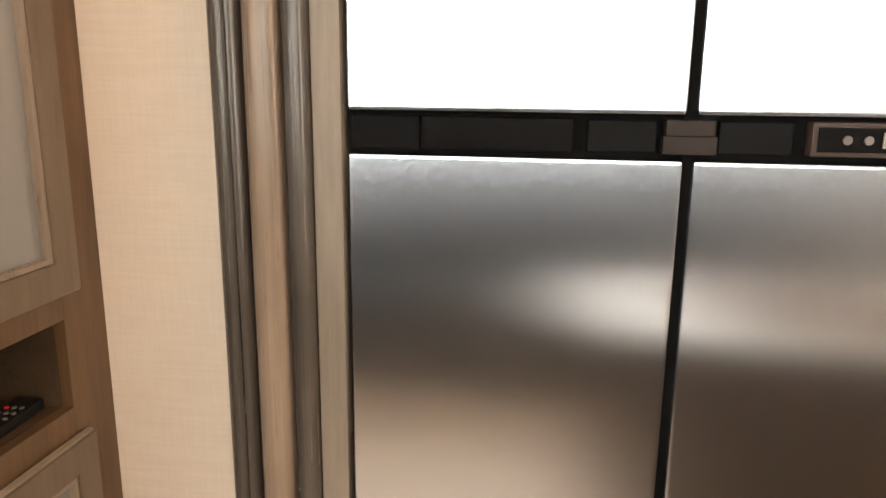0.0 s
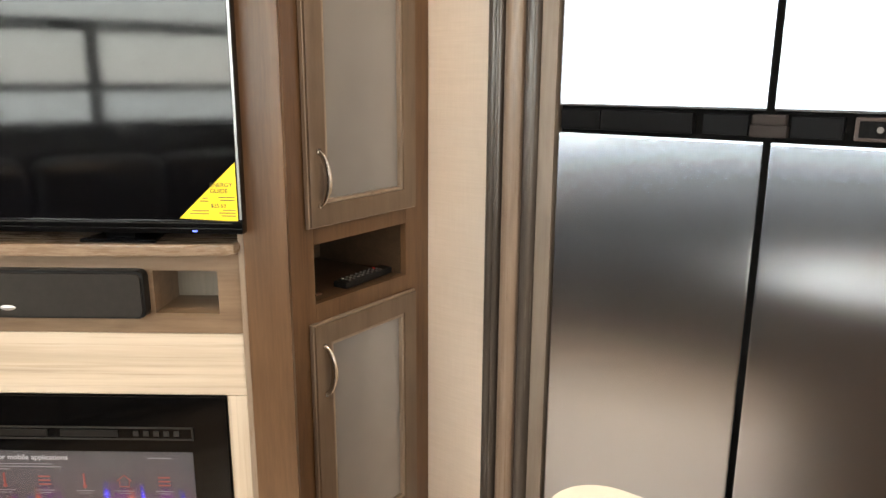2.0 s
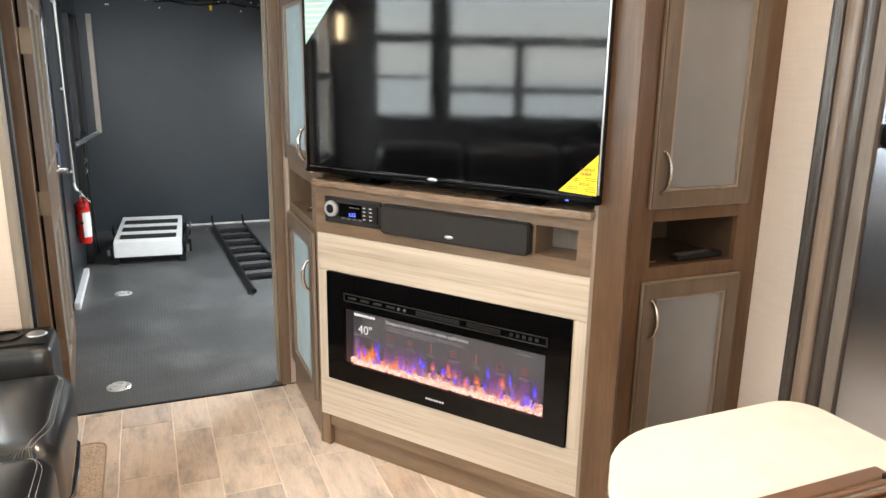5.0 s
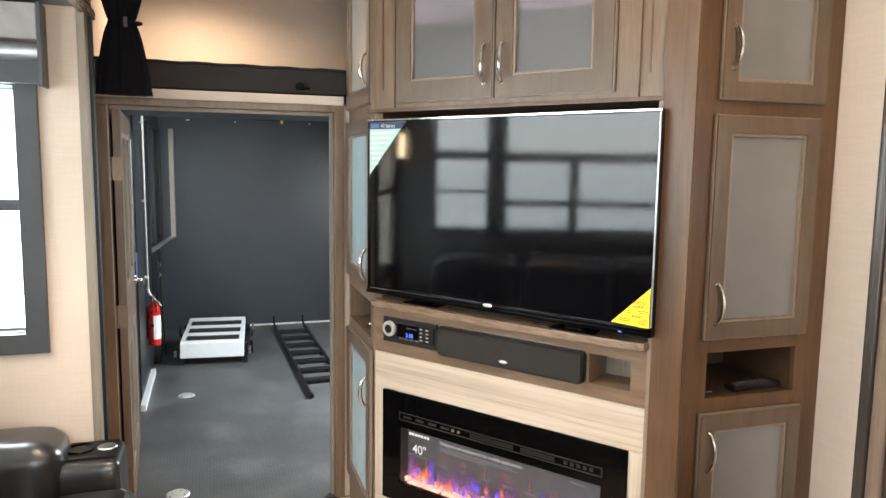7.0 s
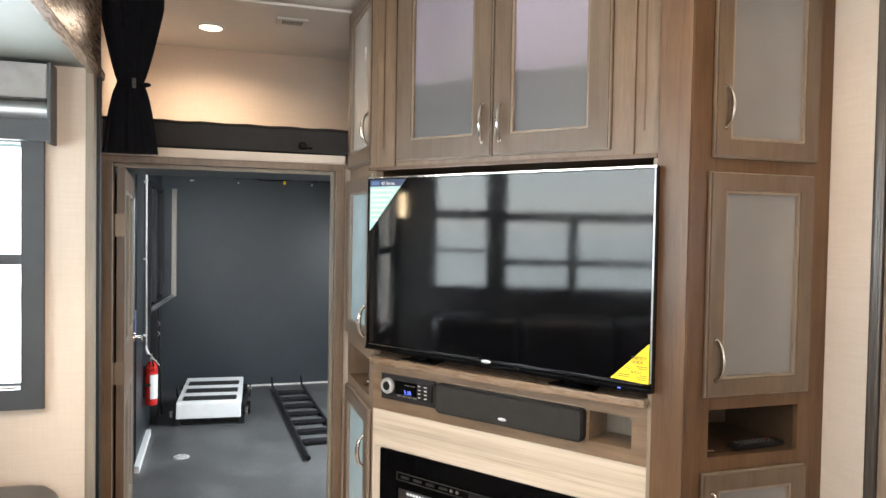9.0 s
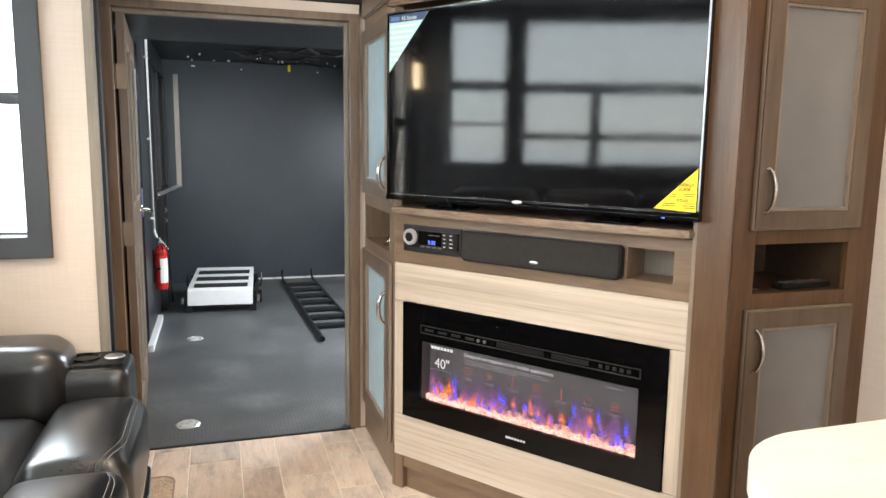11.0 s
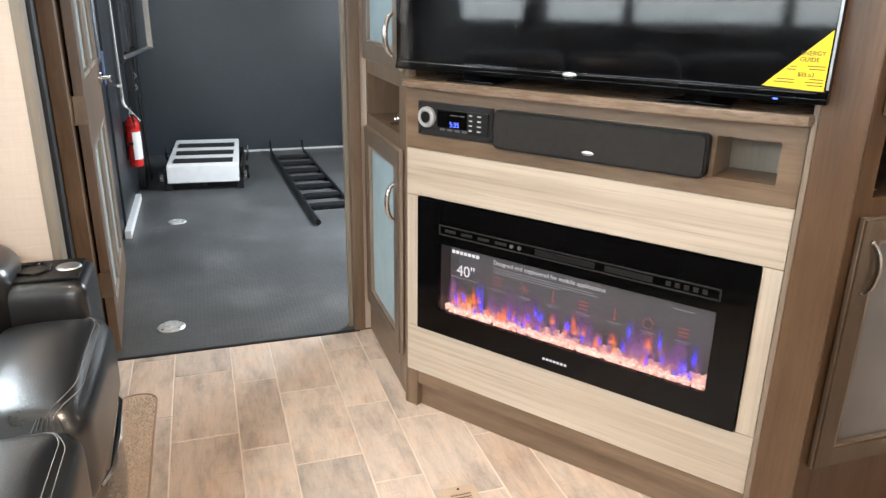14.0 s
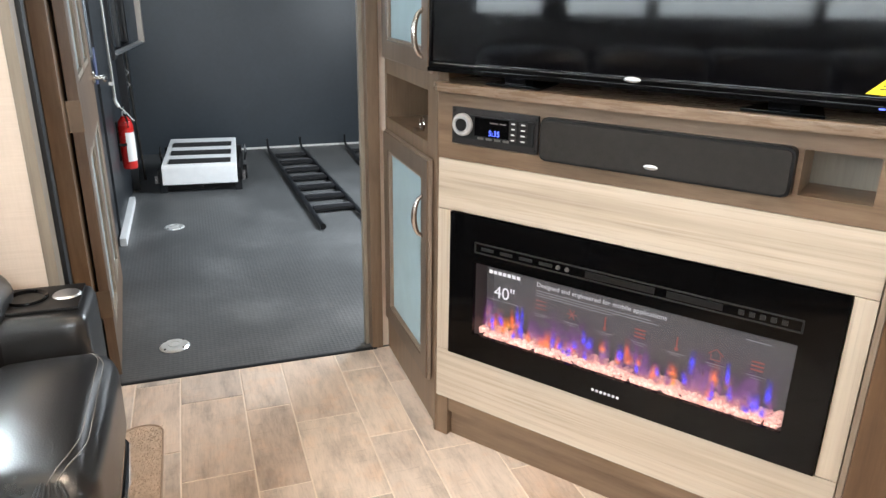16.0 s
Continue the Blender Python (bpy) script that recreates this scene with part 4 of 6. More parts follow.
for sx in (0.17, 0.80):
    bm = bmesh.new()
    prism(bm, [(sx, -0.002), (sx + 0.16, -0.002), (sx + 0.13, 0.15), (sx + 0.03, 0.15)], -0.0255, -0.018, 0.002)
    prism(bm, [(sx + 0.05, 0.012), (sx + 0.11, 0.012), (sx + 0.11, 0.05), (sx + 0.05, 0.05)], -0.018, 0.03, 0.003)
    part("foot", bm, BLACK_GLOSS, tv)
bm = bmesh.new()
bmesh.ops.create_uvsphere(bm, u_segments=20, v_segments=10, radius=1, matrix=Matrix.Translation((0.570, -0.0225, 0.0215)) @ Matrix.Diagonal((0.020, 0.003, 0.0065, 1)))
part("badge", bm, ALU, tv, "small oval silver badge")
part("standby_light", boxes((1.048, 1.058, -0.0245, -0.0235, 0.005, 0.008)), BLUE_LED, tv)


def sheet(parent, name, outline, y, mat, label):
    bm = bmesh.new()
    f = [bm.verts.new((x, y, z)) for x, z in outline]
    b = [bm.verts.new((x, y + 0.0006, z)) for x, z in outline]
    n = len(f)
    bm.faces.new(f)
    bm.faces.new(b[::-1])
    for i in range(n):
        bm.faces.new((f[i], b[i], b[(i + 1) % n], f[(i + 1) % n]))
    return part(name, bm, mat, parent, label, smooth=False)


sheet(tv, "price_sticker", [(TW - 0.130, 0.031), (TW - 0.010, 0.026), (TW - 0.010, 0.146)], -0.0155, YELLOW, "yellow triangular energy label")
text("printed_text", "ENERGY\nGUIDE", 0.0125, INK, tv, Matrix.Translation((TW - 0.064, -0.0165, 0.096)) @ FT)
text("printed_text", "$25.63", 0.0115, INK, tv, Matrix.Translation((TW - 0.064, -0.0165, 0.054)) @ FT)
for z, w in ((0.072, 0.012), (0.066, 0.018), (0.046, 0.035), (0.040, 0.040)):
    part("printed_line", boxes((TW - 0.068 - w, TW - 0.068, -0.0162, -0.0156, z, z + 0.002)), INK, tv)
for z, w in ((0.074, 0.034), (0.068, 0.030), (0.048, 0.026), (0.042, 0.034), (0.036, 0.030)):
    part("printed_line", boxes((TW - 0.014 - w, TW - 0.014, -0.0162, -0.0156, z, z + 0.0018)), INK, tv)
sheet(tv, "corner_sticker", [(0.009, TH - 0.011), (0.190, TH - 0.011), (0.009, TH - 0.208)], -0.0155, TEAL_PAPER, "pale green triangular feature sticker")
sheet(tv, "corner_sticker_band", [(0.009, TH - 0.011), (0.190, TH - 0.011), (0.166, TH - 0.037), (0.009, TH - 0.037)], -0.0165, plain("navy_print", (0.03, 0.05, 0.12), 0.5), "dark blue header band")
for i in range(7):
    part("printed_line", boxes((0.016, 0.135 - 0.014 * i, -0.0162, -0.0156, TH - 0.055 - 0.019 * i, TH - 0.047 - 0.019 * i)), PAPER, tv)
part("printed_logo", boxes((0.018, 0.058, -0.0174, -0.0166, TH - 0.032, TH - 0.018), bev=0.0003), plain("blue_print", (0.10, 0.17, 0.34), 0.5), tv)
text("printed_text", "43 Series", 0.019, PAPER, tv, Matrix.Translation((0.068, -0.0178, TH - 0.032)) @ FT)

# ---- radio, speaker ----
DARK_PLATE = plain("dark_plate", (0.020, 0.017, 0.016), 0.42, spec=0.3)
radio = thing("radio", UNIT @ Matrix.Translation((0.005, -0.004, 0.943)), "small black radio with a silver knob in the cabinet fascia", "radio")
part("plate", boxes((0, 0.262, -0.008, 0.0, 0, 0.098), bev=0.003), DARK_PLATE, radio)
part("body", boxes((0.028, 0.252, -0.016, -0.008, 0.018, 0.082), bev=0.004), BLACK_PLASTIC, radio)
part("display", boxes((0.078, 0.182, -0.0175, -0.016, 0.030, 0.079), bev=0.0005), BLACK_GLOSS, radio)
part("printed_line", boxes((0.125, 0.150, -0.0179, -0.0175, 0.066, 0.069), (0.155, 0.174, -0.0179, -0.0175, 0.066, 0.069)), GREY_PLASTIC, radio)
text("display_text", "5:35", 0.020, BLUE_LED, radio, Matrix.Translation((0.122, -0.0178, 0.034)) @ FT)
bm = lathe(bmesh.new(), [(0.030, 0.0), (0.030, 0.008), (0.026, 0.014), (0.019, 0.014), (0.017, 0.010), (0.0, 0.010)], seg=32)
bm.transform(Matrix.Translation((0.042, -0.016, 0.055)) @ pose(0, 0, 0, 90))
part("knob_ring", bm, plain("silver_knob", (0.46, 0.46, 0.47), 0.3, 0.35), radio, "silver ring")
bm = bmesh.new()
cyl(bm, (0.042, -0.026, 0.055), (0.042, -0.0285, 0.055), 0.0165, 28)
part("knob", bm, BLACK_PLASTIC, radio)
for i in range(4):
    part("button", boxes((0.088 + i * 0.026, 0.106 + i * 0.026, -0.0178, -0.016, 0.021, 0.027), bev=0.0008), GREY_PLASTIC, radio)
for j in range(4):
    for i in range(2):
        part("button", boxes((0.186 + i * 0.026, 0.206 + i * 0.030, -0.0178, -0.016, 0.026 + j * 0.014, 0.035 + j * 0.014), bev=0.0008), DARK_PLATE, radio)
        part("printed_line", boxes((0.190 + i * 0.028, 0.200 + i * 0.030, -0.0182, -0.0178, 0.029 + j * 0.014, 0.0318 + j * 0.014)), PAPER, radio)
for x, z in ((0.008, 0.010), (0.258, 0.010), (0.008, 0.088), (0.258, 0.088)):
    bm = bmesh.new()
    cyl(bm, (x, -0.008, z), (x, -0.010, z), 0.004, 10)
    part("screw", bm, BLACK_PLASTIC, radio)

spk = thing("speaker_bar", UNIT @ Matrix.Translation((0.281, -0.004, 0.936)), "long dark grey cloth speaker bar in the cabinet fascia", "speaker")


def round_rect(w, h, r, n=6):
    pts = []
    for cx, cz, a0 in ((w - r, r, -90), (w - r, h - r, 0), (r, h - r, 90), (r, r, 180)):
        for k in range(n + 1):
            a = radians(a0 + 90 * k / n)
            pts.append((cx + r * math.cos(a), cz + r * math.sin(a)))
    return pts


bm = bmesh.new()
prism(bm, round_rect(0.582, 0.106, 0.015), 0.0, 0.026, 0.004)
bm.transform(Matrix(((1, 0, 0, 0), (0, 0, -1, 0), (0, 1, 0, 0), (0, 0, 0, 1))))
part("rim", bm, BLACK_PLASTIC, spk)
bm = bmesh.new()
prism(bm, [(0.006 + x, 0.006 + y) for x, y in round_rect(0.570, 0.094, 0.011)], 0.026, 0.031, 0.002)
bm.transform(Matrix(((1, 0, 0, 0), (0, 0, -1, 0), (0, 1, 0, 0), (0, 0, 0, 1))))
part("grille", bm, BLACK_CLOTH, spk, "dark grey cloth grille")
bm = bmesh.new()
bmesh.ops.create_uvsphere(bm, u_segments=20, v_segments=10, radius=1, matrix=Matrix.Translation((0.288, -0.031, 0.024)) @ Matrix.Diagonal((0.017, 0.003, 0.006, 1)))
part("badge", bm, ALU, spk, "small oval silver badge")

# ---- refrigerator and its trim ----
FX = 1.592
fridge = thing("refrigerator", Matrix.Translation((FX, -0.02, 0.0)), "four-door stainless steel refrigerator with black recessed grips", "refrigerator")
part("carcass", boxes((0.035, 0.65, -0.43, 0.855, 0.06, 1.92)), BLACK_PLASTIC, fridge)


def fridge_door(y0, y1, z0, z1, label):
    part("door", boxes((0.0, 0.04, y0, y1, z0, z1), bev=0.006), STEEL, fridge, label)


GRIP_BLACK = plain("grip_black", (0.004, 0.004, 0.0045), 0.45, var=0.1, spec=0.04)
DEEP = plain("matt_black_gasket", (0.004, 0.004, 0.004), 0.8, spec=0.05)
DARK_GRIP = plain("dark_grip_plastic", (0.006, 0.0065, 0.0075), 0.5, var=0.1, spec=0.05)
fridge_door(0.411, 0.845, 0.10, 1.327, "brushed stainless lower door")
fridge_door(-0.02, 0.398, 0.10, 1.327, "brushed stainless lower door")
fridge_door(0.411, 0.845, 1.384, 1.90, "brushed stainless freezer door")
fridge_door(-0.02, 0.398, 1.384, 1.90, "brushed stainless freezer door")
part("gasket", boxes((0.012, 0.036, 0.397, 0.412, 0.10, 1.90)), DEEP, fridge)
part("grip_band", boxes((0.022, 0.036, -0.02, 0.848, 1.327, 1.384)), DEEP, fridge)
part("grip", boxes((0.003, 0.03, 0.548, 0.747, 1.334, 1.378), bev=0.006), GRIP_BLACK, fridge, "black plastic grip")
part("grip", boxes((0.005, 0.03, 0.749, 0.842, 1.334, 1.378), bev=0.004), GRIP_BLACK, fridge)
part("grip", boxes((0.010, 0.03, 0.444, 0.530, 1.336, 1.376), bev=0.003), DARK_GRIP, fridge)
part("grip", boxes((0.010, 0.03, 0.280, 0.368, 1.336, 1.376), bev=0.003), DARK_GRIP, fridge)
part("centre_hinge", boxes((-0.003, 0.03, 0.372, 0.438, 1.335, 1.358), (-0.001, 0.03, 0.375, 0.435, 1.358, 1.378), bev=0.003), plain("hinge_grey", (0.025, 0.021, 0.020), 0.5, spec=0.1), fridge, "grey centre hinge cover")
part("control_panel", boxes((0.0, 0.03, 0.0, 0.262, 1.336, 1.378), bev=0.004), plain("bronze_panel", (0.05, 0.036, 0.032), 0.45, 0.0, spec=0.2), fridge, "bronze-grey control panel")
part("control_face", boxes((-0.0025, 0.003, 0.005, 0.255, 1.342, 1.372), bev=0.001), GRIP_BLACK, fridge)
for i in range(2):
    bm = bmesh.new()
    cyl(bm, (-0.002, 0.222 - i * 0.024, 1.357), (-0.0045, 0.222 - i * 0.024, 1.357), 0.0055, 16)
    part("button", bm, GREY_PLASTIC, fridge)
part("display", boxes((-0.004, 0.0, 0.128, 0.182, 1.348, 1.367)), plain("lcd_grey", (0.20, 0.20, 0.17), 0.3), fridge)
part("button", boxes((-0.005, 0.0, 0.100, 0.108, 1.349, 1.366), (-0.005, 0.0, 0.060, 0.090, 1.349, 1.366), bev=0.001), ALU, fridge)

structure("fridge_stile", boxes((FX - 0.004, FX + 0.03, 0.833, 0.873, 0, CEIL_Z), bev=0.002), wood("grey_taupe_strip", (0.125, 0.098, 0.074), (0.17, 0.137, 0.108), (0.22, 0.18, 0.145), (12, 12, 0.8), 0.45), "grey-taupe edge strip beside the refrigerator")
structure("fridge_header", boxes((FX + 0.002, FX + 0.05, -0.45, 0.836, 1.915, CEIL_Z)), TAUPE_H)
OUTER = wood("satin_dark_trim", (0.030, 0.025, 0.022), (0.052, 0.043, 0.037), (0.085, 0.070, 0.058), (12, 12, 0.2), 0.24)
INNER = wood("satin_brown_trim", (0.11, 0.078, 0.055), (0.19, 0.135, 0.097), (0.27, 0.20, 0.15), (12, 12, 0.2), 0.28)
for nm, m_, sec in (("moulding_bead", OUTER, [(FX + 0.02, 0.874), (FX - 0.014, 0.875), (FX - 0.022, 0.884), (FX - 0.023, 0.896), (FX - 0.018, 0.906), (FX - 0.006, 0.911), (FX + 0.02, 0.912)]),
                    ("moulding_flat", INNER, [(FX + 0.02, 0.913), (FX - 0.008, 0.914), (FX - 0.017, 0.920), (FX - 0.021, 0.932), (FX - 0.022, 0.947), (FX - 0.019, 0.958), (FX - 0.008, 0.964), (FX + 0.02, 0.965)]),
                    ("moulding_bead", OUTER, [(FX + 0.02, 0.966), (FX - 0.008, 0.967), (FX - 0.019, 0.973), (FX - 0.021, 0.980), (FX - 0.014, 0.986), (FX - 0.019, 0.992), (FX - 0.018, 1.002), (FX - 0.008, 1.011), (FX + 0.02, 1.015)])):
    bm = bmesh.new()
    prism(bm, sec, 0, CEIL_Z)
    part(nm, bm, m_, None, "satin wood slide-out moulding, rounded", kind="structure", angle=50)
structure("wall_behind_molding", boxes((FX + 0.021, RX + 0.05, 0.85, 0.979, 0, CEIL_Z)), WALL)

# ---- kitchen island ----
isl = thing("kitchen_island", Matrix.Translation((0.735, 0.0, 0.0)), "kitchen island with taupe maple sides under the cream worktop", "island")
part("carcass", boxes((-0.20, 0.22, -1.5, 0.40, 0.08, 0.85)), TAUPE_V, isl)
part("plinth", boxes((-0.16, 0.18, -1.46, 0.34, 0.0, 0.08)), DARK_V, isl)
part("end_panel", boxes((-0.205, 0.225, 0.40, 0.41, 0.08, 0.85), bev=0.002), TAUPE_V, isl)
IX0, IX1, IY1, IR = 0.449, 0.985, 0.461, 0.20
top = thing("worktop", Matrix.Translation((0, 0, 0)), "thick cream solid-surface worktop with rounded corners on the island", "worktop")


def counter_outline(grow=0.0):
    pts = []
    for cx, cy, a0, r in ((IX1 - 0.07, IY1 - 0.07, 0, 0.07), (IX0 + IR, IY1 - IR, 90, IR)):
        for k in range(13):
            a = radians(a0 + 90 * k / 12)
            pts.append((cx + (r + grow) * math.cos(a), cy + (r + grow) * math.sin(a)))
    return pts


SKX0, SKX1, SKY0, SKY1 = 0.553, 0.850, -0.42, 0.165
bm = bmesh.new()
o = counter_outline()
ring = [(IX0, 0.165), (SKX0, 0.165)]
prism(bm, o + [(IX0, SKY1), (IX1, SKY1)], 0.850, 0.890)
prism(bm, [(IX0, SKY0), (SKX0, SKY0), (SKX0, SKY1), (IX0, SKY1)], 0.850, 0.890)
prism(bm, [(SKX1, SKY0), (IX1, SKY0), (IX1, SKY1), (SKX1, SKY1)], 0.850, 0.890)
prism(bm, [(IX0, -1.55), (IX1, -1.55), (IX1, SKY0), (IX0, SKY0)], 0.850, 0.890)
bmesh.ops.remove_doubles(bm, verts=bm.verts[:], dist=0.0005)
part("slab", bm, COUNTER, top)
sink = thing("sink", Matrix.Translation((0, 0, 0)), "dark basin under the slatted cover in the worktop", "sink")
part("basin", boxes((SKX0, SKX1, SKY0, SKY1, 0.70, 0.706), (SKX0, SKX0 + 0.004, SKY0, SKY1, 0.706, 0.889), (SKX1 - 0.004, SKX1, SKY0, SKY1, 0.706, 0.889), (SKX0 + 0.004, SKX1 - 0.004, SKY0, SKY0 + 0.004, 0.706, 0.889), (SKX0 + 0.004, SKX1 - 0.004, SKY1 - 0.004, SKY1, 0.706, 0.889)), BRONZE, sink)
rack = thing("drying_rack", Matrix.Translation((0, 0, 0.891)), "bronze roll-up drying rack with black silicone ends over the sink", "dish rack")
part("lead_bar", boxes((0.530, 0.880, 0.188, 0.214, 0.0, 0.007), bev=0.003), BRONZE, rack, "flat bronze lead bar")
for i in range(33):
    y = 0.176 - i * 0.0168
    bm = bmesh.new()
    tube(bm, [(0.537, y, 0.0055), (0.873, y, 0.0055)], 0.0042, 8)
    part("tube", bm, BRONZE, rack)
for x in (0.540, 0.866):
    bm = bmesh.new()
    for i in range(65):
        y = 0.1844 - i * 0.0084
        box(bm, x - 0.006, x + 0.006, y - 0.0037, y + 0.0037, 0.003 - (i % 2) * 0.0015, 0.0125 - (i % 2) * 0.003, 0.0015)
    part("end_strip", bm, BLACK_PLASTIC, rack, "ribbed black silicone end strip")
faucet = thing("faucet", Matrix.Translation((0.520, -0.105, 0.891)), "brushed gooseneck faucet standing on the cream worktop beside the sink", "faucet")
bm = bmesh.new()
lathe(bm, [(0.0, 0.0), (0.032, 0.0), (0.032, 0.006), (0.022, 0.012), (0.019, 0.08), (0.0165, 0.085), (0.0, 0.085)])
part("base", bm, NICKEL, faucet)
NR = 0.105
pts = [(-0.012, 0, 0.08), (-0.014, 0, 0.24)] + [(NR - 0.012 - NR * math.cos(a), 0, 0.27 + NR * 1.15 * math.sin(a)) for a in [math.pi * k / 16 for k in range(0, 17)]] + [(2 * NR - 0.012, 0, 0.24)]
bm = tube(bmesh.new(), pts, 0.0158, 20, 1.0, (0, 1, 0))
part("neck", bm, NICKEL, faucet, "gooseneck pipe", angle=70)
bm = cyl(bmesh.new(), (2 * NR - 0.012, 0, 0.24), (2 * NR - 0.012, 0, 0.15), 0.018, 20, 0.020)
part("spray_head", bm, NICKEL, faucet)
bm = tube(bmesh.new(), [(0.0, -0.016, 0.05), (0.0, -0.05, 0.06), (0.0, -0.09, 0.085)], [0.009, 0.006, 0.005], 10, 1.0, (1, 0, 0))
part("lever", bm, NICKEL, faucet)

# ---- pendants ----


def pendant(x, y, zb):
    p = thing("pendant_lamp", Matrix.Translation((x, y, zb)), "amber glass bell pendant lamp with a glowing bulb, over the island", "lamp", "pendants over the island")
    prof = [(0.036, 0.0), (0.051, 0.006), (0.060, 0.022), (0.064, 0.060), (0.062, 0.100), (0.046, 0.142), (0.030, 0.165), (0.022, 0.19)]
    bm = lathe(bmesh.new(), prof + [(r - 0.003, z) for r, z in prof[::-1]] + [prof[0]], seg=36)
    g = part("shade", bm, AMBER, p, "clear amber glass shade", angle=80)
    g.visible_shadow = False
    bm = lathe(bmesh.new(), [(0.0, 0.052), (0.016, 0.058), (0.021, 0.075), (0.018, 0.10), (0.012, 0.125), (0.0, 0.13)], seg=20)
    part("bulb", bm, BULB, p, "glowing warm bulb", angle=80)
    bm = cyl(bmesh.new(), (0, 0, 0.13), (0, 0, 0.205), 0.016, 20)
    part("socket", bm, NICKEL, p)
    bm = cyl(bmesh.new(), (0, 0, 0.205), (0, 0, CEIL_Z - zb - 0.02), 0.004, 10)
    part("cord", bm, BLACK_PLASTIC, p)
    bm = lathe(bmesh.new(), [(0.0, CEIL_Z - zb - 0.022), (0.055, CEIL_Z - zb - 0.02), (0.06, CEIL_Z - zb - 0.001), (0.0, CEIL_Z - zb)], seg=28)
    part("canopy", bm, NICKEL, p)
    d = bpy.data.lights.new("pendant_light", "POINT")
    d.energy, d.color, d.shadow_soft_size = 6, WARM, 0.03
    li = new("pendant_light", d)
    li.location = (x, y, zb + 0.03)
    return p


pendant(0.70, 0.365, 1.992)
pendant(0.72, -0.55, 1.975)


def downlight(x, y, z, watts, cone=165):
    p = thing("ceiling_light", Matrix.Translation((x, y, z)), "small round lit white ceiling light", "lamp", "round ceiling lights")
    bm = lathe(bmesh.new(), [(0.054, -0.0005), (0.072, -0.0005), (0.074, -0.006), (0.068, -0.012), (0.056, -0.013), (0.054, -0.006)], seg=32)
    part("rim", bm, WHITE_PAINT, p)
    bm = cyl(bmesh.new(), (0, 0, -0.001), (0, 0, -0.009), 0.054, 28)
    part("lens", bm, LED, p, "glowing lens")
    d = bpy.data.lights.new("down_light", "SPOT")
    d.energy, d.color, d.spot_size, d.spot_blend, d.shadow_soft_size = watts, (1.0, 0.77, 0.55), radians(cone), 0.7, 0.04
    li = new("down_light", d)
    li.location = (x, y, z - 0.02)
    return p


downlight(-0.205, 3.40, CEIL_Z + 0.024, 44)
downlight(-0.22, 1.25, CEIL_Z - 0.001, 120, 105)
downlight(1.10, 0.55, CEIL_Z - 0.001, 24)
downlight(0.1, -1.0, CEIL_Z - 0.001, 34)
vent = thing("ceiling_vent", Matrix.Translation((0.185, 3.15, CEIL_Z + 0.024)), "small white slotted ceiling vent", "vent")
part("plate", boxes((-0.075, 0.075, -0.052, 0.052, -0.010, -0.001), bev=0.003), WHITE_PAINT, vent)
for i in range(9):
    part("slat", boxes((-0.048 + i * 0.0115, -0.042 + i * 0.0115, -0.032, 0.032, -0.013, -0.0102), bev=0.001), GREY_PLASTIC, vent)

sc = thing("wall_sconce", Matrix.Translation((SX, 2.285, 1.76)), "small warm-lit wall sconce beside the sofa's window", "lamp")
part("back_plate", boxes((0.0, 0.012, -0.03, 0.03, -0.05, 0.05), bev=0.004), NICKEL, sc)
bm = lathe(bmesh.new(), [(0.020, -0.09), (0.030, -0.085), (0.032, 0.09), (0.026, 0.11)], (0.06, 0, 0), 24)
g = part("shade", bm, AMBER, sc, "amber glass shade")
g.visible_shadow = False
bm = cyl(bmesh.new(), (0.06, 0, -0.08), (0.06, 0, 0.06), 0.013, 16)
part("bulb", bm, BULB, sc, "glowing warm bulb")
part("arm", boxes((0.012, 0.06, -0.006, 0.006, -0.062, -0.052), bev=0.002), NICKEL, sc)

# ---- curtain ----
cur = thing("curtain", Matrix.Translation((-0.497, 2.75, 1.897)), "black curtain gathered by a tie, hanging at the loft's edge", "curtain")
bm = bmesh.new()
H = 0.703
N, M = 120, 40
rings = []
for j in range(M + 1):
    v = j / M
    z = H * v
    waist = math.exp(-((z - 0.29) / 0.13) ** 2)
    u_ = abs(z - 0.29)
    half = 0.048 + (0.092 * (u_ / 0.385) ** 0.8 if z > 0.29 else 0.062 * (u_ / 0.29) ** 0.55)
    cx = -0.022 + 0.004 * max(0.0, (z - 0.29) / 0.385)
    half = min(half, 0.146 + cx)
    ring_ = []
    for k in range(N):
        a = 2 * math.pi * k / N
        fold = 1 + 0.10 * math.sin(a * 11 + 1.5 * v) + 0.05 * math.sin(a * 23 + v * 4)
        dep = 0.018 + 0.012 * (1 - waist)
        ring_.append(bm.verts.new((cx + half * math.cos(a), dep * fold * math.sin(a) - 0.004 * abs(math.sin(a * 9 + 2 * v)), z)))
    rings.append(ring_)
for u, w in zip(rings, rings[1:]):
    for k in range(N):
        bm.faces.new((u[k], u[(k + 1) % N], w[(k + 1) % N], w[k]))
bm.faces.new(rings[0][::-1])
bm.faces.new(rings[-1])
part("cloth", bm, CURTAIN, cur, "pleated black cloth", angle=80)
bm = bmesh.new()
tube(bm, [(0.052 * math.cos(t), -0.002 + 0.034 * math.sin(t), 0.288 + 0.004 * math.cos(t)) for t in [2 * math.pi * k / 24 for k in range(25)]], 0.006, 8)
part("tie", bm, CURTAIN, cur)
part("buckle", boxes((-0.012, 0.002, -0.042, -0.034, 0.27, 0.31), bev=0.002), GREY_PLASTIC, cur)
rod = thing("curtain_rail", Matrix.Translation((0, 2.80, 2.6)), "thin pale curtain rail under the ceiling", "curtain rail")
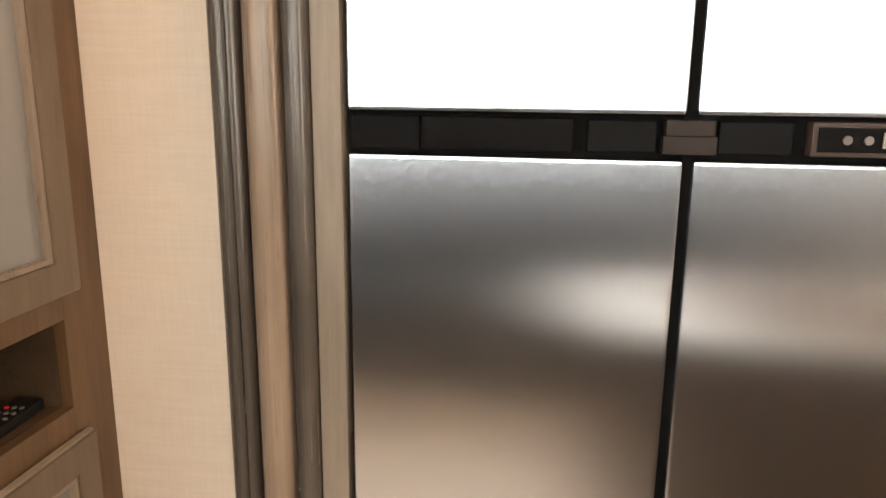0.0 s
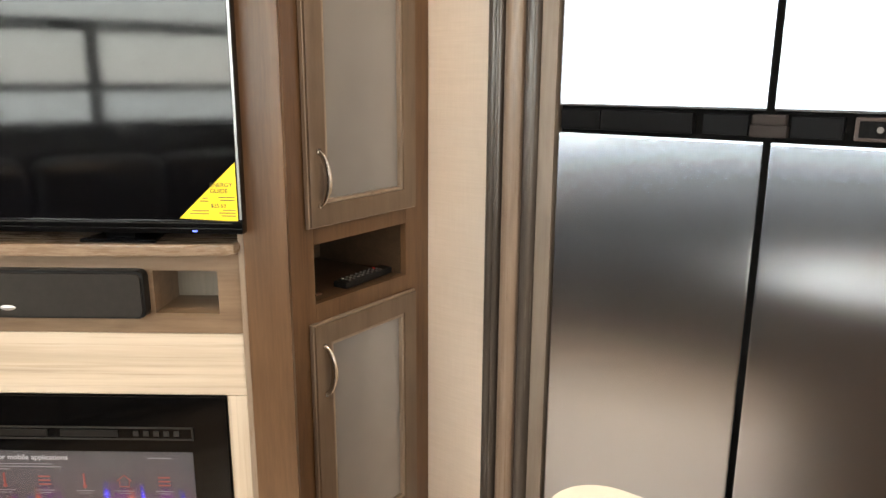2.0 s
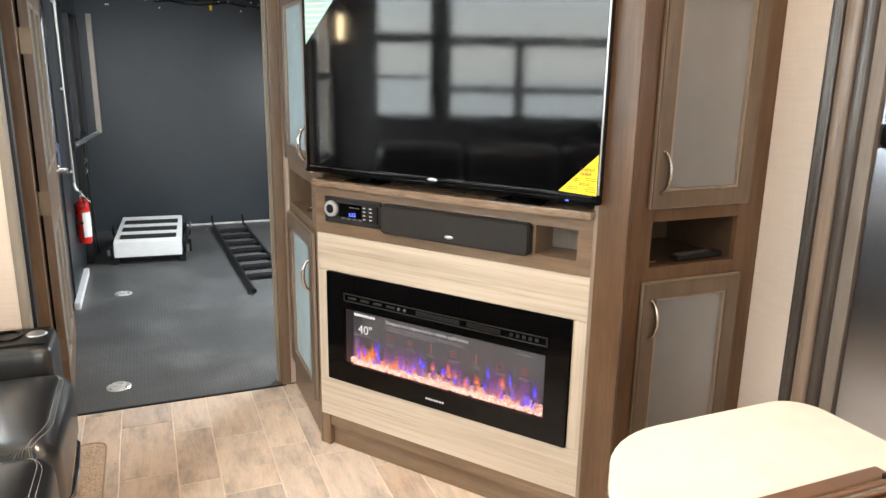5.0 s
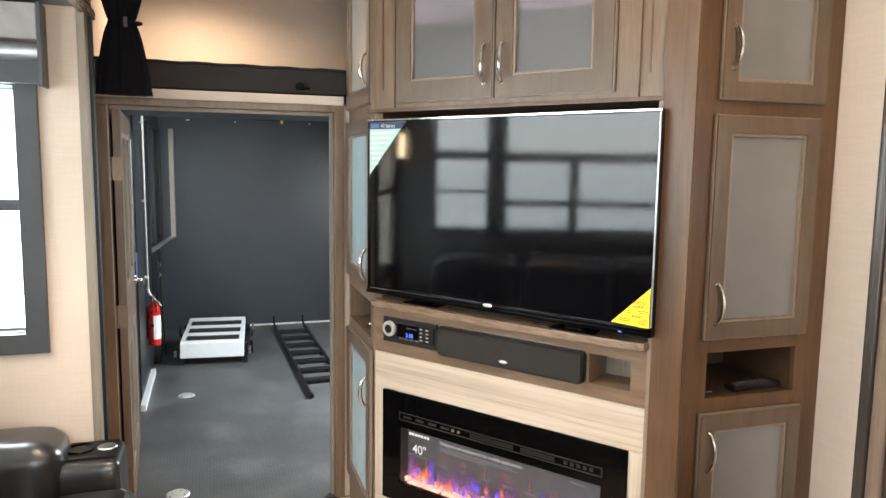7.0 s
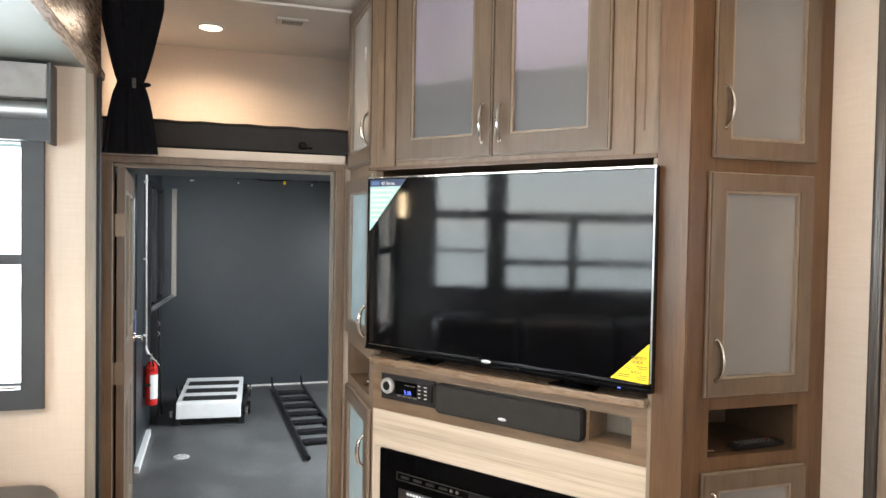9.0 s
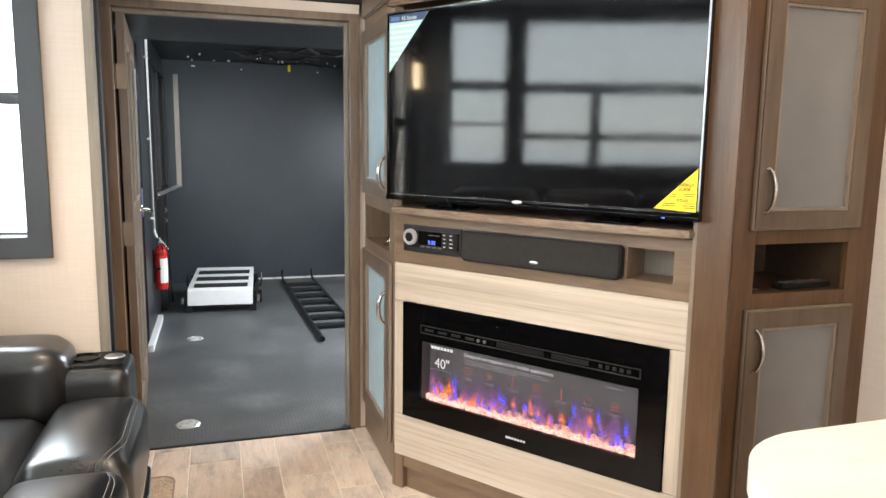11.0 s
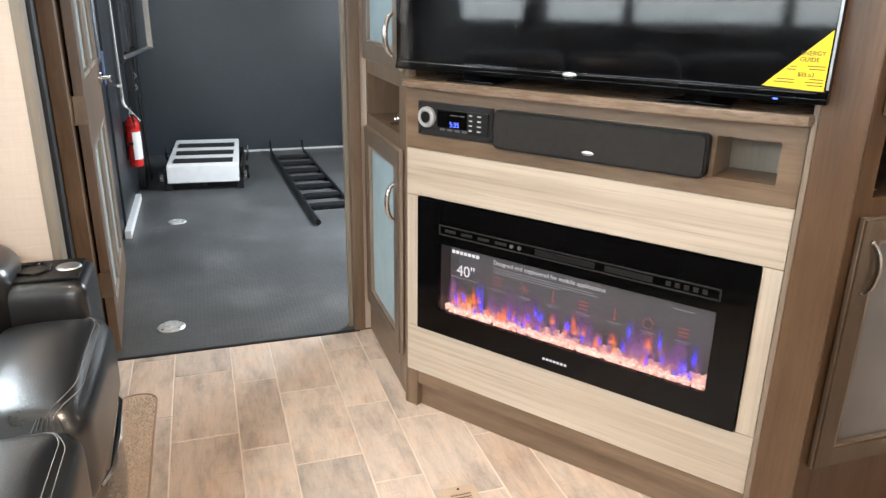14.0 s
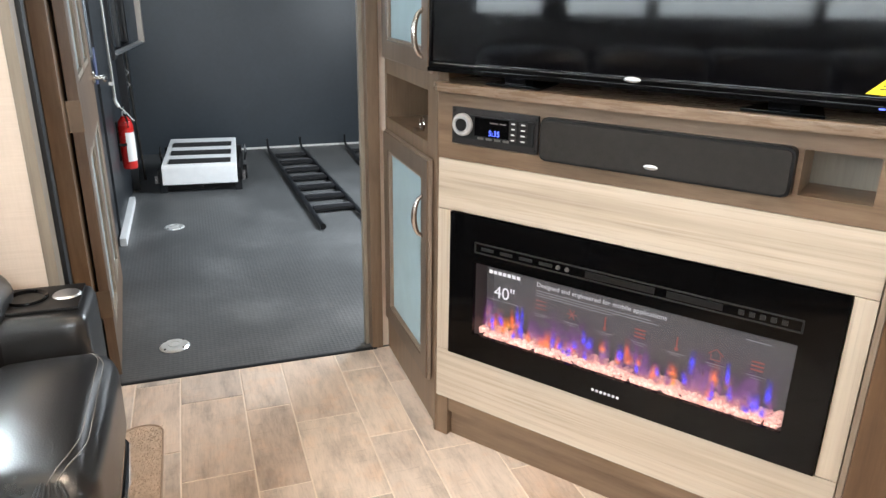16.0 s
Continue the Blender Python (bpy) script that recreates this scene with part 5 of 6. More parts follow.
part("rail", boxes((-0.59, 0.42, -0.052, -0.036, -0.016, -0.004), bev=0.002), WHITE_PAINT, rod)

# ---- sofa ----
sofa = thing("sofa", Matrix.Translation((-0.93, 0.6, 0.03)), "black leather reclining sofa with contrast-stitched cushions in the slide-out", "sofa")


def at_sofa(bm):
    bm.transform(Matrix.Translation((0.93, -0.6, -0.03)))
    return bm


part("base", at_sofa(boxes((-1.38, -0.515, -1.35, 2.31, 0.06, 0.34), bev=0.02)), LEATHER, sofa)
bm = puff(bmesh.new(), -1.06, -0.512, 2.10, 2.335, 0.07, 0.582, 0.028, 0.006, 18)
arm = part("arm", at_sofa(bm), LEATHER, sofa, "padded black leather arm with a cup holder", angle=80)
part("cup_plate", at_sofa(boxes((-0.745, -0.53, 2.14, 2.30, 0.583, 0.592), bev=0.004)), BLACK_PLASTIC, arm)
bm = lathe(bmesh.new(), [(0.034, -0.05), (0.038, 0.0), (0.047, 0.006), (0.049, 0.002), (0.049, -0.004)], (-0.655, 2.225, 0.593), 28)
part("cup_holder", at_sofa(bm), BLACK_GLOSS, arm, "round black cup holder")
bm = lathe(bmesh.new(), [(0.0, 0.006), (0.020, 0.006), (0.030, 0.004), (0.034, 0.0)], (-0.565, 2.225, 0.593), 24)
part("touch_button", at_sofa(bm), ALU, arm, "round silver touch button")
bm = puff(bmesh.new(), -1.38, -0.70, 2.06, 2.33, 0.40, 0.670, 0.07, 0.015)
part("arm_pad", at_sofa(bm), LEATHER, sofa, angle=80)
for i in range(4):
    y1 = 2.095 - i * 0.565
    y0 = y1 - 0.56
    bm = puff(bmesh.new(), -0.735, -0.452, y0, y1, 0.25, 0.497, 0.055, 0.034, 20, 0.006)
    cushion_tree = BVHTree.FromBMesh(bm)
    s = part("seat_cushion", at_sofa(bm), LEATHER, sofa, "puffed black leather front cushion", angle=80)
    bm = puff(bmesh.new(), -1.16, -0.725, y0, y1, 0.17, 0.462, 0.085, 0.034, 14, 0.004)
    part("rear_cushion", at_sofa(bm), LEATHER, sofa, "puffed black leather rear cushion", angle=80)
    tree = cushion_tree
    for off in (0.0, 0.011):
        line = []
        for k in range(41):
            u = k / 40
            x = -0.474 - off - 0.045 * max(0.0, 1 - u / 0.30) ** 2.0 - 0.045 * max(0.0, (u - 0.86) / 0.14) ** 1.8
            y = y0 + 0.016 + off * 0.8 + (y1 - y0 - 0.040) * u
            hit = tree.ray_cast(Vector((x, y, 1.0)), Vector((0, 0, -1)))[0]
            if hit:
                line.append(hit + Vector((0, 0, 0.0006)))
        part("stitching", at_sofa(tube(bmesh.new(), line, 0.0012, 6)), THREAD, s, "pale stitching")
    for k in range(7):
        x = -0.495 - k * 0.010
        line = []
        for q in range(4):
            y = y0 + 0.008 + 0.0065 * q + 0.002 * (k % 2)
            hit = tree.ray_cast(Vector((x + 0.004 * q * (k - 3) / 3, y, 1.0)), Vector((0, 0, -1)))[0]
            if hit:
                line.append(hit)
        if len(line) > 3:
            part("gather", at_sofa(tube(bmesh.new(), line, [0.0012 + 0.0014 * math.sin(math.pi * (q + 0.5) / len(line)) for q in range(len(line))], 7)), LEATHER, s)
    bm = puff(bmesh.new(), -0.585, -0.492, y0 + 0.004, y1 - 0.004, 0.07, 0.36, 0.03, 0.004)
    part("footrest", at_sofa(bm), LEATHER, sofa, angle=80)
    if i < 4:
        bm = puff(bmesh.new(), -1.40, -1.10, y0 - 0.002, y1 + (0.002 if i else -0.03), 0.42, 1.08, 0.06, 0.012)
        part("back_cushion", at_sofa(bm), LEATHER, sofa, angle=80)
bm = tube(bmesh.new(), [(-0.470, 2.04, 0.272), (-0.450, 2.00, 0.268), (-0.446, 1.86, 0.252), (-0.450, 1.74, 0.230), (-0.472, 1.69, 0.220)], [0.004, 0.006, 0.009, 0.007, 0.004], 8)
part("release_lever", at_sofa(bm), plain("polished_lever", (0.72, 0.73, 0.74), 0.14, 1.0), sofa, "thin metal release lever")

rug = thing("rug", Matrix.Translation((-0.468, 2.13, 0.001)), "brown shaggy mat lying on the tiles beside the sofa", "rug")
random.seed(9)
bm = bmesh.new()
prism(bm, [(-0.06 + x, -0.36 + y) for x, y in round_rect(0.125, 0.72, 0.055)], 0.0, 0.012, 0.004)
part("backing", bm, RUG, rug)
part("piping", tube(bmesh.new(), [(-0.06 + x, -0.36 + y, 0.012) for x, y in round_rect(0.125, 0.72, 0.055)] + [(-0.06 + 0.125, -0.36 + 0.055, 0.012)], 0.0032, 6), PIPING, rug, "dark stitched edge")
bm = bmesh.new()
for i in range(5200):
    x, y = random.uniform(-0.056, 0.061), random.uniform(-0.350, 0.350)
    a = random.random() * 6.283
    l_ = random.uniform(0.004, 0.008)
    p = Vector((x, y, 0.010))
    q = p + Vector((math.cos(a) * l_ * 0.7, math.sin(a) * l_ * 0.7, l_))
    w = Vector((-math.sin(a), math.cos(a), 0)) * 0.0018
    bm.faces.new([bm.verts.new(v) for v in (p - w, p + w, q)])
part("shag", bm, RUG, rug, smooth=False, kind="stuff")

# ---- the open door ----
MILKY = plain("pale_frosted_glass", (0.50, 0.55, 0.55), 0.22, var=0.05, scale=6, bumps=0, spec=0.9)
HINGE = plain("dull_bronze", (0.20, 0.145, 0.10), 0.4, 0.5)
pd = thing("door_1", pose(-0.551, 2.862, 0.012, 0, 0, 93.6), "brown wood six-panel door standing open into the cargo room", "door")
pd["kind"] = "structure"
DW, DH, DT = 0.99, 1.835, 0.033


ROWS_OF_PANES = ((0.13, 0.78), (1.02, DH - 0.09))


def leaf_frame():
    st = 0.125
    r = [(0, st, 0, DT, 0, DH), (DW - st, DW, 0, DT, 0, DH), (DW / 2 - 0.05, DW / 2 + 0.05, 0, DT, 0.13, 0.78), (DW / 2 - 0.05, DW / 2 + 0.05, 0, DT, 1.02, DH - 0.09)]
    for a, b in ((0, 0.13), (0.78, 1.02), (DH - 0.09, DH)):
        r.append((st, DW - st, 0, DT, a, b))
    return boxes(*r, bev=0.003)


leaf = part("leaf", leaf_frame(), DOOR_V, pd, "brown stained door leaf")
for a, b in ROWS_OF_PANES:
    for u, v in ((0.125, DW / 2 - 0.05), (DW / 2 + 0.05, DW - 0.125)):
        part("glass_panel", boxes((u, v, 0.013, 0.019, a, b)), MILKY, leaf, "pale frosted glass panel")
        part("panel_moulding", ring_frame(u, v, a, b, 0.022, 0.001, 0.0125, 0.004), GREY_V, leaf, "paler moulding")
for z in (0.28, 0.93, 1.58):
    bm = boxes((-0.003, 0.0, -0.002, DT + 0.022, z - 0.05, z + 0.05), bev=0.001)
    cyl(bm, (-0.005, DT + 0.012, z - 0.052), (-0.005, DT + 0.012, z + 0.052), 0.006, 12)
    for q in (-0.032, 0.0, 0.032):
        cyl(bm, (-0.003, 0.012, z + q), (-0.0045, 0.012, z + q), 0.004, 8)
    part("hinge", bm, HINGE, pd, "dull bronze hinge")
bm = bmesh.new()
cyl(bm, (DW - 0.055, 0.0, 0.95), (DW - 0.055, -0.012, 0.95), 0.026, 24)
cyl(bm, (DW - 0.055, -0.012, 0.95), (DW - 0.055, -0.05, 0.95), 0.009, 14)
tube(bm, [(DW - 0.055, -0.05, 0.95), (DW - 0.10, -0.055, 0.95), (DW - 0.17, -0.052, 0.948)], [0.009, 0.008, 0.006], 12)
part("door_handle", bm, CHROME, pd, "bright metal lever handle")

# ---- cargo room things ----
ed = thing("door_2", pose(GX - 0.02, 3.87, 0.02, 0, 0, 90), "dark outside door with a frosted window in the cargo room", "door")
ed["kind"] = "structure"
part("slab", boxes((0, 0.63, -0.01, 0.03, 0, 0.98), (0, 0.10, -0.01, 0.03, 0.98, 1.90), (0.53, 0.63, -0.01, 0.03, 0.98, 1.90), (0.10, 0.53, -0.01, 0.03, 1.80, 1.90), bev=0.006), SHADED_PANEL, ed)
part("window_trim", boxes((0.09, 0.11, -0.02, -0.01, 0.97, 1.81), (0.52, 0.54, -0.02, -0.01, 0.97, 1.81), (0.11, 0.52, -0.02, -0.01, 0.97, 0.99), (0.11, 0.52, -0.02, -0.01, 1.79, 1.81), bev=0.004), FRAME_GREY, ed)
g = part("pane", boxes((0.11, 0.52, 0.0, 0.006, 0.99, 1.79)), clear_glass("frosted_window", (0.8, 0.88, 0.9), 0.4), ed, "frosted pane")
g.visible_shadow = False
part("latch_plate", boxes((0.55, 0.62, -0.022, -0.01, 0.84, 1.02), bev=0.006), plain("blue_grey_plastic", (0.10, 0.12, 0.22), 0.35), ed, "blue-grey latch plate")

pipe = thing("white_conduit", Matrix.Translation((GX + 0.018, 4.98, 0)), "thin white conduit running down the dark wall", "pipe")
bm = tube(bmesh.new(), [(0, 0, 2.05), (0, 0, 0.72), (0.004, 0.006, 0.69), (0.016, 0.014, 0.665)], 0.010, 10)
part("tube", bm, WHITE_PAINT, pipe)
bm = tube(bmesh.new(), [(0.016, 0.014, 0.668), (0.045, 0.0, 0.64), (0.075, 0.0, 0.60), (0.088, 0.03, 0.575)], 0.0035, 8)
part("cable_end", bm, WHITE_PAINT, pipe)
for z in (0.8, 1.35, 1.9):
    part("clip", boxes((-0.018, 0.004, -0.014, 0.014, z - 0.008, z + 0.008), bev=0.001), WHITE_PAINT, pipe)

ext = thing("fire_extinguisher", Matrix.Translation((GX + 0.052, 5.03, 0.285)) @ Matrix.Diagonal((0.95, 0.95, 0.95, 1)), "red fire extinguisher with a white label, hung on the dark wall", "fire extinguisher")
bm = lathe(bmesh.new(), [(0.0, 0.0), (0.040, 0.0), (0.045, 0.010), (0.046, 0.27), (0.040, 0.305), (0.022, 0.325), (0.016, 0.335), (0.0, 0.335)], seg=28)
part("cylinder", bm, RED, ext, "red enamelled cylinder")
bm = bmesh.new()
vs = [[bm.verts.new((0.0466 * math.cos(a), 0.0466 * math.sin(a), z)) for z in (0.05, 0.235)] for a in [radians(-95 + 11 * k) for k in range(12)]]
for u, w in zip(vs, vs[1:]):
    bm.faces.new((u[0], w[0], w[1], u[1]))
part("label", bm, PAPER, ext, "white label with small print")
bm = boxes((-0.012, 0.012, -0.014, 0.014, 0.335, 0.36), (-0.006, 0.006, -0.06, 0.03, 0.362, 0.372), (-0.005, 0.005, -0.055, 0.02, 0.383, 0.391), bev=0.002)
part("valve", bm, ALU, ext)
bm = tube(bmesh.new(), [(0, -0.014, 0.347), (0.01, -0.04, 0.345), (0.02, -0.052, 0.30), (0.02, -0.050, 0.27)], 0.006, 8)
part("nozzle", bm, BLACK_PLASTIC, ext)
part("bracket", boxes((-0.075, -0.046, -0.02, 0.02, 0.05, 0.30), (-0.05, 0.0, -0.050, -0.046, 0.15, 0.17), bev=0.002), BLACK_PLASTIC, ext)

strip = thing("sill_plate", Matrix.Translation((GX, 4.80, 0)), "white aluminium sill plate along the dark wall", "sill plate")
part("plate", boxes((0.0, 0.035, -0.43, 0.45, 0.0, 0.045), bev=0.004), WHITE_METAL, strip)

post = thing("black_post", Matrix.Translation((GX + 0.03, 5.62, 0)), "black steel post with straps against the dark wall", "post")
part("channel", boxes((-0.03, 0.02, -0.03, 0.03, 0.0, 0.93), bev=0.004), GARAGE_TRIM, post)
bm = tube(bmesh.new(), [(0.03, 0.03, 0.92), (0.035, 0.04, 0.6), (0.045, 0.06, 0.3), (0.05, 0.10, 0.04)], 0.008, 8)
part("strap", bm, BLACK_CLOTH, post)
for z in (0.72, 0.80):
    bm = tube(bmesh.new(), [(0.022, -0.02, z - 0.02), (0.04, -0.02, z), (0.022, -0.02, z + 0.02)], 0.004, 8)
    part("loop", bm, ALU, post)

shut = thing("window_reveal", pose(-0.655, 5.42, 0.93, 0, 0, -5.0), "deep aluminium window reveal leaning off the dark wall", "window frame")
part("far_jamb", boxes((0.0, 0.042, 1.13, 1.17, 0.0, 1.0), bev=0.003), plain("tarnished_aluminium", (0.30, 0.27, 0.24), 0.4, 0.6), shut)
part("sill", boxes((-0.01, 0.03, 0.0, 1.13, -0.005, 0.012), bev=0.003), ALU, shut)
part("near_jamb", boxes((-0.02, 0.015, -0.03, 0.0, 0.0, 1.0), bev=0.003), GARAGE_TRIM, shut)

steps = thing("folding_step", pose(-0.208, 5.42, 0, 0, 0, -5.0), "white folding entry step with black grip strips on the rubber floor", "folding step")
bm = bmesh.new()
pr = [(-0.012, 0.060), (0.0, 0.178), (0.022, 0.193), (0.60, 0.262), (0.60, 0.225), (0.02, 0.055)]
vs0 = [bm.verts.new((-0.25 + 0.02 * y, y, z)) for y, z in pr]
vs1 = [bm.verts.new((0.245 - 0.02 * y, y, z)) for y, z in pr]
bm.faces.new(vs0)
bm.faces.new(vs1[::-1])
for i in range(len(pr)):
    j = (i + 1) % len(pr)
    bm.faces.new((vs0[i], vs0[j], vs1[j], vs1[i]))
bmesh.ops.recalc_face_normals(bm, faces=bm.faces[:])
bmesh.ops.bevel(bm, geom=bm.edges[:], offset=0.004, segments=2, affect="EDGES")
part("deck", bm, WHITE_METAL, steps, "white coated step deck")
STEP_SLOPE = math.degrees(math.atan2(0.069, 0.578))
for y in (0.035, 0.215, 0.395):
    bm = boxes((-0.205, 0.205, 0.0, 0.088, 0.001, 0.0065), bev=0.0015)
    bm.transform(Matrix.Translation((0, y, 0.193 + (y - 0.022) * 0.1194)) @ pose(0, 0, 0, STEP_SLOPE))
    part("grip_strip", bm, GRIP, steps, "black grip strip")
part("front_bar", boxes((-0.235, 0.235, 0.03, 0.06, 0.012, 0.045), bev=0.004), BLACK_PLASTIC, steps)
part("front_knob", cyl(bmesh.new(), (0.0, 0.0, 0.035), (0.0, 0.035, 0.035), 0.012, 14), BLACK_PLASTIC, steps)
for sx in (-1, 1):
    part("side_arm", boxes((sx * 0.255, sx * 0.278, 0.0, 0.54, 0.075, 0.165), bev=0.004), BLACK_PLASTIC, steps)
    part("bracket", boxes((sx * 0.279, sx * 0.297, -0.01, 0.075, 0.075, 0.125), bev=0.004), GREY_PLASTIC, steps)
    part("leg", boxes((sx * 0.225, sx * 0.272, 0.01, 0.055, 0.0, 0.075), bev=0.004), GARAGE_TRIM, steps)
    part("leg", boxes((sx * 0.225, sx * 0.272, 0.48, 0.52, 0.0, 0.22), bev=0.004), BLACK_PLASTIC, steps)
    part("wheel", cyl(bmesh.new(), (sx * 0.279, 0.33, 0.055), (sx * 0.305, 0.33, 0.055), 0.052, 20), BLACK_PLASTIC, steps)
    bm = tube(bmesh.new(), [(sx * 0.29, 0.42, 0.12), (sx * 0.303, 0.43, 0.18), (sx * 0.297, 0.45, 0.235)], 0.008, 8)
    part("strut", bm, BLACK_PLASTIC, steps)
    for k in range(2):
        part("bolt", cyl(bmesh.new(), (sx * (0.282 + 0.010 * k), -0.009, 0.100), (sx * (0.282 + 0.010 * k), -0.014, 0.100), 0.004, 10), CHROME, steps)


TREAD = plain("black_tread", (0.010, 0.010, 0.011), 0.45, var=0.3, spec=0.3)
# grey lip colour paints the light caught along the black treads' edges
LIT_LIP = plain("lit_tread_lip", (0.10, 0.10, 0.105), 0.3, var=0.3, spec=0.6)


def ladder(m, label):
    la = thing("ladder", m, label, "ladder", "black ladders on the floor")
    for x, y0 in ((0.0, 0.0), (0.285, 0.02)):
        bm = cyl(bmesh.new(), (x, y0, 0.022), (x, 2.20, 0.022), 0.0145, 14)
        part("rail", bm, GARAGE_TRIM, la)
        bm = lathe(bmesh.new(), [(0.0, 0.0), (0.018, 0.0), (0.018, 0.03), (0.0, 0.03)], seg=14)
        bm.transform(Matrix.Translation((x, y0 - 0.005, 0.022)) @ pose(0, 0, 0, 90))
        part("rubber_foot", bm, BLACK_PLASTIC, la)
        bm = tube(bmesh.new(), [(x, 2.18, 0.03), (x, 2.25, 0.035), (x, 2.29, 0.07), (x, 2.29, 0.11)], 0.010, 10, 1.0, (1, 0, 0))
        part("hook", bm, GARAGE_TRIM, la)
    for k in range(7):
        y = 0.34 + k * 0.272
        part("tread", boxes((0.016, 0.269, y - 0.036, y + 0.036, 0.016, 0.034), bev=0.005), TREAD, la)
        part("tread_lip", boxes((0.020, 0.265, y + 0.037, y + 0.052, 0.018, 0.036), bev=0.003), LIT_LIP, la)
    return la


lad = ladder(pose(0.442, 4.37, 0, 0, 0, 1.7), "black steel bunk ladder lying on the rubber floor")
copy_thing(lad, pose(0.98, 4.40, 0, 0, 0, -2))


DISH = plain("pressed_bright_metal", (0.84, 0.84, 0.82), 0.30, 0.6, var=0.05)


def tie_down(x, y):
    t = thing("tie_down_ring", Matrix.Translation((x, y, 0.001)), "bright recessed tie-down ring in the rubber floor", "tie-down ring", "tie-down rings in the floor")
    bm = lathe(bmesh.new(), [(0.0, 0.003), (0.030, 0.0035), (0.040, 0.007), (0.050, 0.0065), (0.057, 0.0)], seg=28)
    part("dish", bm, DISH, t, "pressed bright metal dish")
    bm = bmesh.new()
    tube(bm, [(0.022 * math.cos(a), 0.022 * math.sin(a), 0.010) for a in [2 * math.pi * k / 20 for k in range(21)]], 0.0028, 8)
    part("ring", bm, DISH, t)
    for a in (45, 135, 225, 315):
        bm = cyl(bmesh.new(), (0.048 * math.cos(radians(a)), 0.048 * math.sin(radians(a)), 0.005), (0.048 * math.cos(radians(a)), 0.048 * math.sin(radians(a)), 0.0085), 0.0045, 10)
        part("screw", bm, NICKEL, t)
    return t


td = tie_down(-0.375, 3.06)
copy_thing(td, Matrix.Translation((-0.385, 4.64, 0.001)))

# tangle of wires and screws under the loft
wires = thing("loose_wires", Matrix.Translation((0, 0, 2.07)), "loose dark wires and foil stapled under the cargo room's ceiling", "wires")
random.seed(21)
for i in range(7):
    x0 = random.uniform(-0.2, 0.9)
    y0 = random.uniform(5.2, 6.5)
    pts = [(x0 + 0.12 * k + random.uniform(-0.03, 0.03), y0 + random.uniform(-0.1, 0.1), -0.03 + random.uniform(-0.035, 0.02)) for k in range(7)]
    bm = tube(bmesh.new(), pts, random.uniform(0.006, 0.014), 6)
    part("wire", bm, GARAGE_TRIM if i % 3 else BLACK_PLASTIC, wires)
bm = bmesh.new()
for i in range(26):
    x, y = random.uniform(-0.5, 1.2), random.uniform(6.05, 6.74)
    bmesh.ops.create_icosphere(bm, subdivisions=1, radius=0.009, matrix=Matrix.Translation((x, y, -0.004 - 0.05 * (y > 6.6))))
part("screw_heads", bm, WHITE_PAINT, wires, kind="stuff")
tag = thing("yellow_tag", Matrix.Translation((0.485, GY - 0.012, 2.045)), "small yellow tag hanging on the ramp wall", "tag")
part("strip", boxes((-0.012, 0.012, -0.003, 0.003, -0.030, 0.034), bev=0.001), YELLOW, tag)

# ---- small things ----
rem = thing("remote_control", RU @ Matrix.Translation((0.350, 0.056, 0.909)) @ pose(0, 0, 0, 0, 0, 4), "black remote control lying in the pigeonhole", "remote control")
part("body", boxes((-0.10, 0.10, -0.022, 0.022, 0.0, 0.018), bev=0.006), BLACK_PLASTIC, rem)
for i in range(8):
    for j in range(3):
        bm = cyl(bmesh.new(), (-0.075 + i * 0.019, -0.012 + j * 0.012, 0.017), (-0.075 + i * 0.019, -0.012 + j * 0.012, 0.0205), 0.0038, 8)
        part("button", bm, GREY_PLASTIC if (i, j) != (7, 2) else RED, rem)
key = thing("key_ring", RU @ Matrix.Translation((0.145, 0.05, 0.910)), "small key ring with a copper tag in the pigeonhole", "keys")
bm = tube(bmesh.new(), [(0.014 * math.cos(a), 0.014 * math.sin(a), 0.004) for a in [2 * math.pi * k / 16 for k in range(17)]], 0.002, 6)
part("ring", bm, CHROME, key)
part("tag", boxes((0.01, 0.035, -0.006, 0.006, 0.0, 0.004), bev=0.001), BRONZE, key)
key2 = thing("key_ring", LU @ Matrix.Translation((0.315, 0.028, 0.9125)), "bright keys on a ring in the pigeonhole", "keys")
bm = tube(bmesh.new(), [(0.020 * math.cos(a), 0.01, 0.022 + 0.020 * math.sin(a)) for a in [2 * math.pi * k / 18 for k in range(19)]], 0.003, 6, 1.0, (0, 1, 0))
part("ring", bm, CHROME, key2)
part("key", boxes((-0.05, -0.012, -0.004, 0.012, 0.0, 0.004), (-0.015, 0.012, -0.012, 0.014, 0.0, 0.005), bev=0.001), CHROME, key2)
TAN = plain("tan_enamel", (0.56, 0.42, 0.30), 0.45, var=0.06)
fv = thing("floor_vent", Matrix.Translation((0.430, 1.650, -0.0005)), "small tan floor register with brown slots set in the tiles", "vent")
part("frame", boxes((-0.052, 0.052, 0.030, 0.056, 0, 0.005), (-0.052, 0.052, -0.205, -0.179, 0, 0.005), (-0.052, -0.030, -0.179, 0.030, 0, 0.005), (0.030, 0.052, -0.179, 0.030, 0, 0.005), bev=0.001), TAN, fv)
part("well", boxes((-0.030, 0.030, -0.179, 0.030, 0, 0.001)), RECESS_SHADE, fv)
for i in range(17):
    part("slat", boxes((-0.0298, 0.0298, -0.1755 + i * 0.0125, -0.1695 + i * 0.0125, 0.001, 0.004)), TAN, fv)
bm = cyl(bmesh.new(), (0, 0.043, 0.0045), (0, 0.043, 0.0062), 0.004, 10)
part("screw", bm, BLACK_PLASTIC, fv)

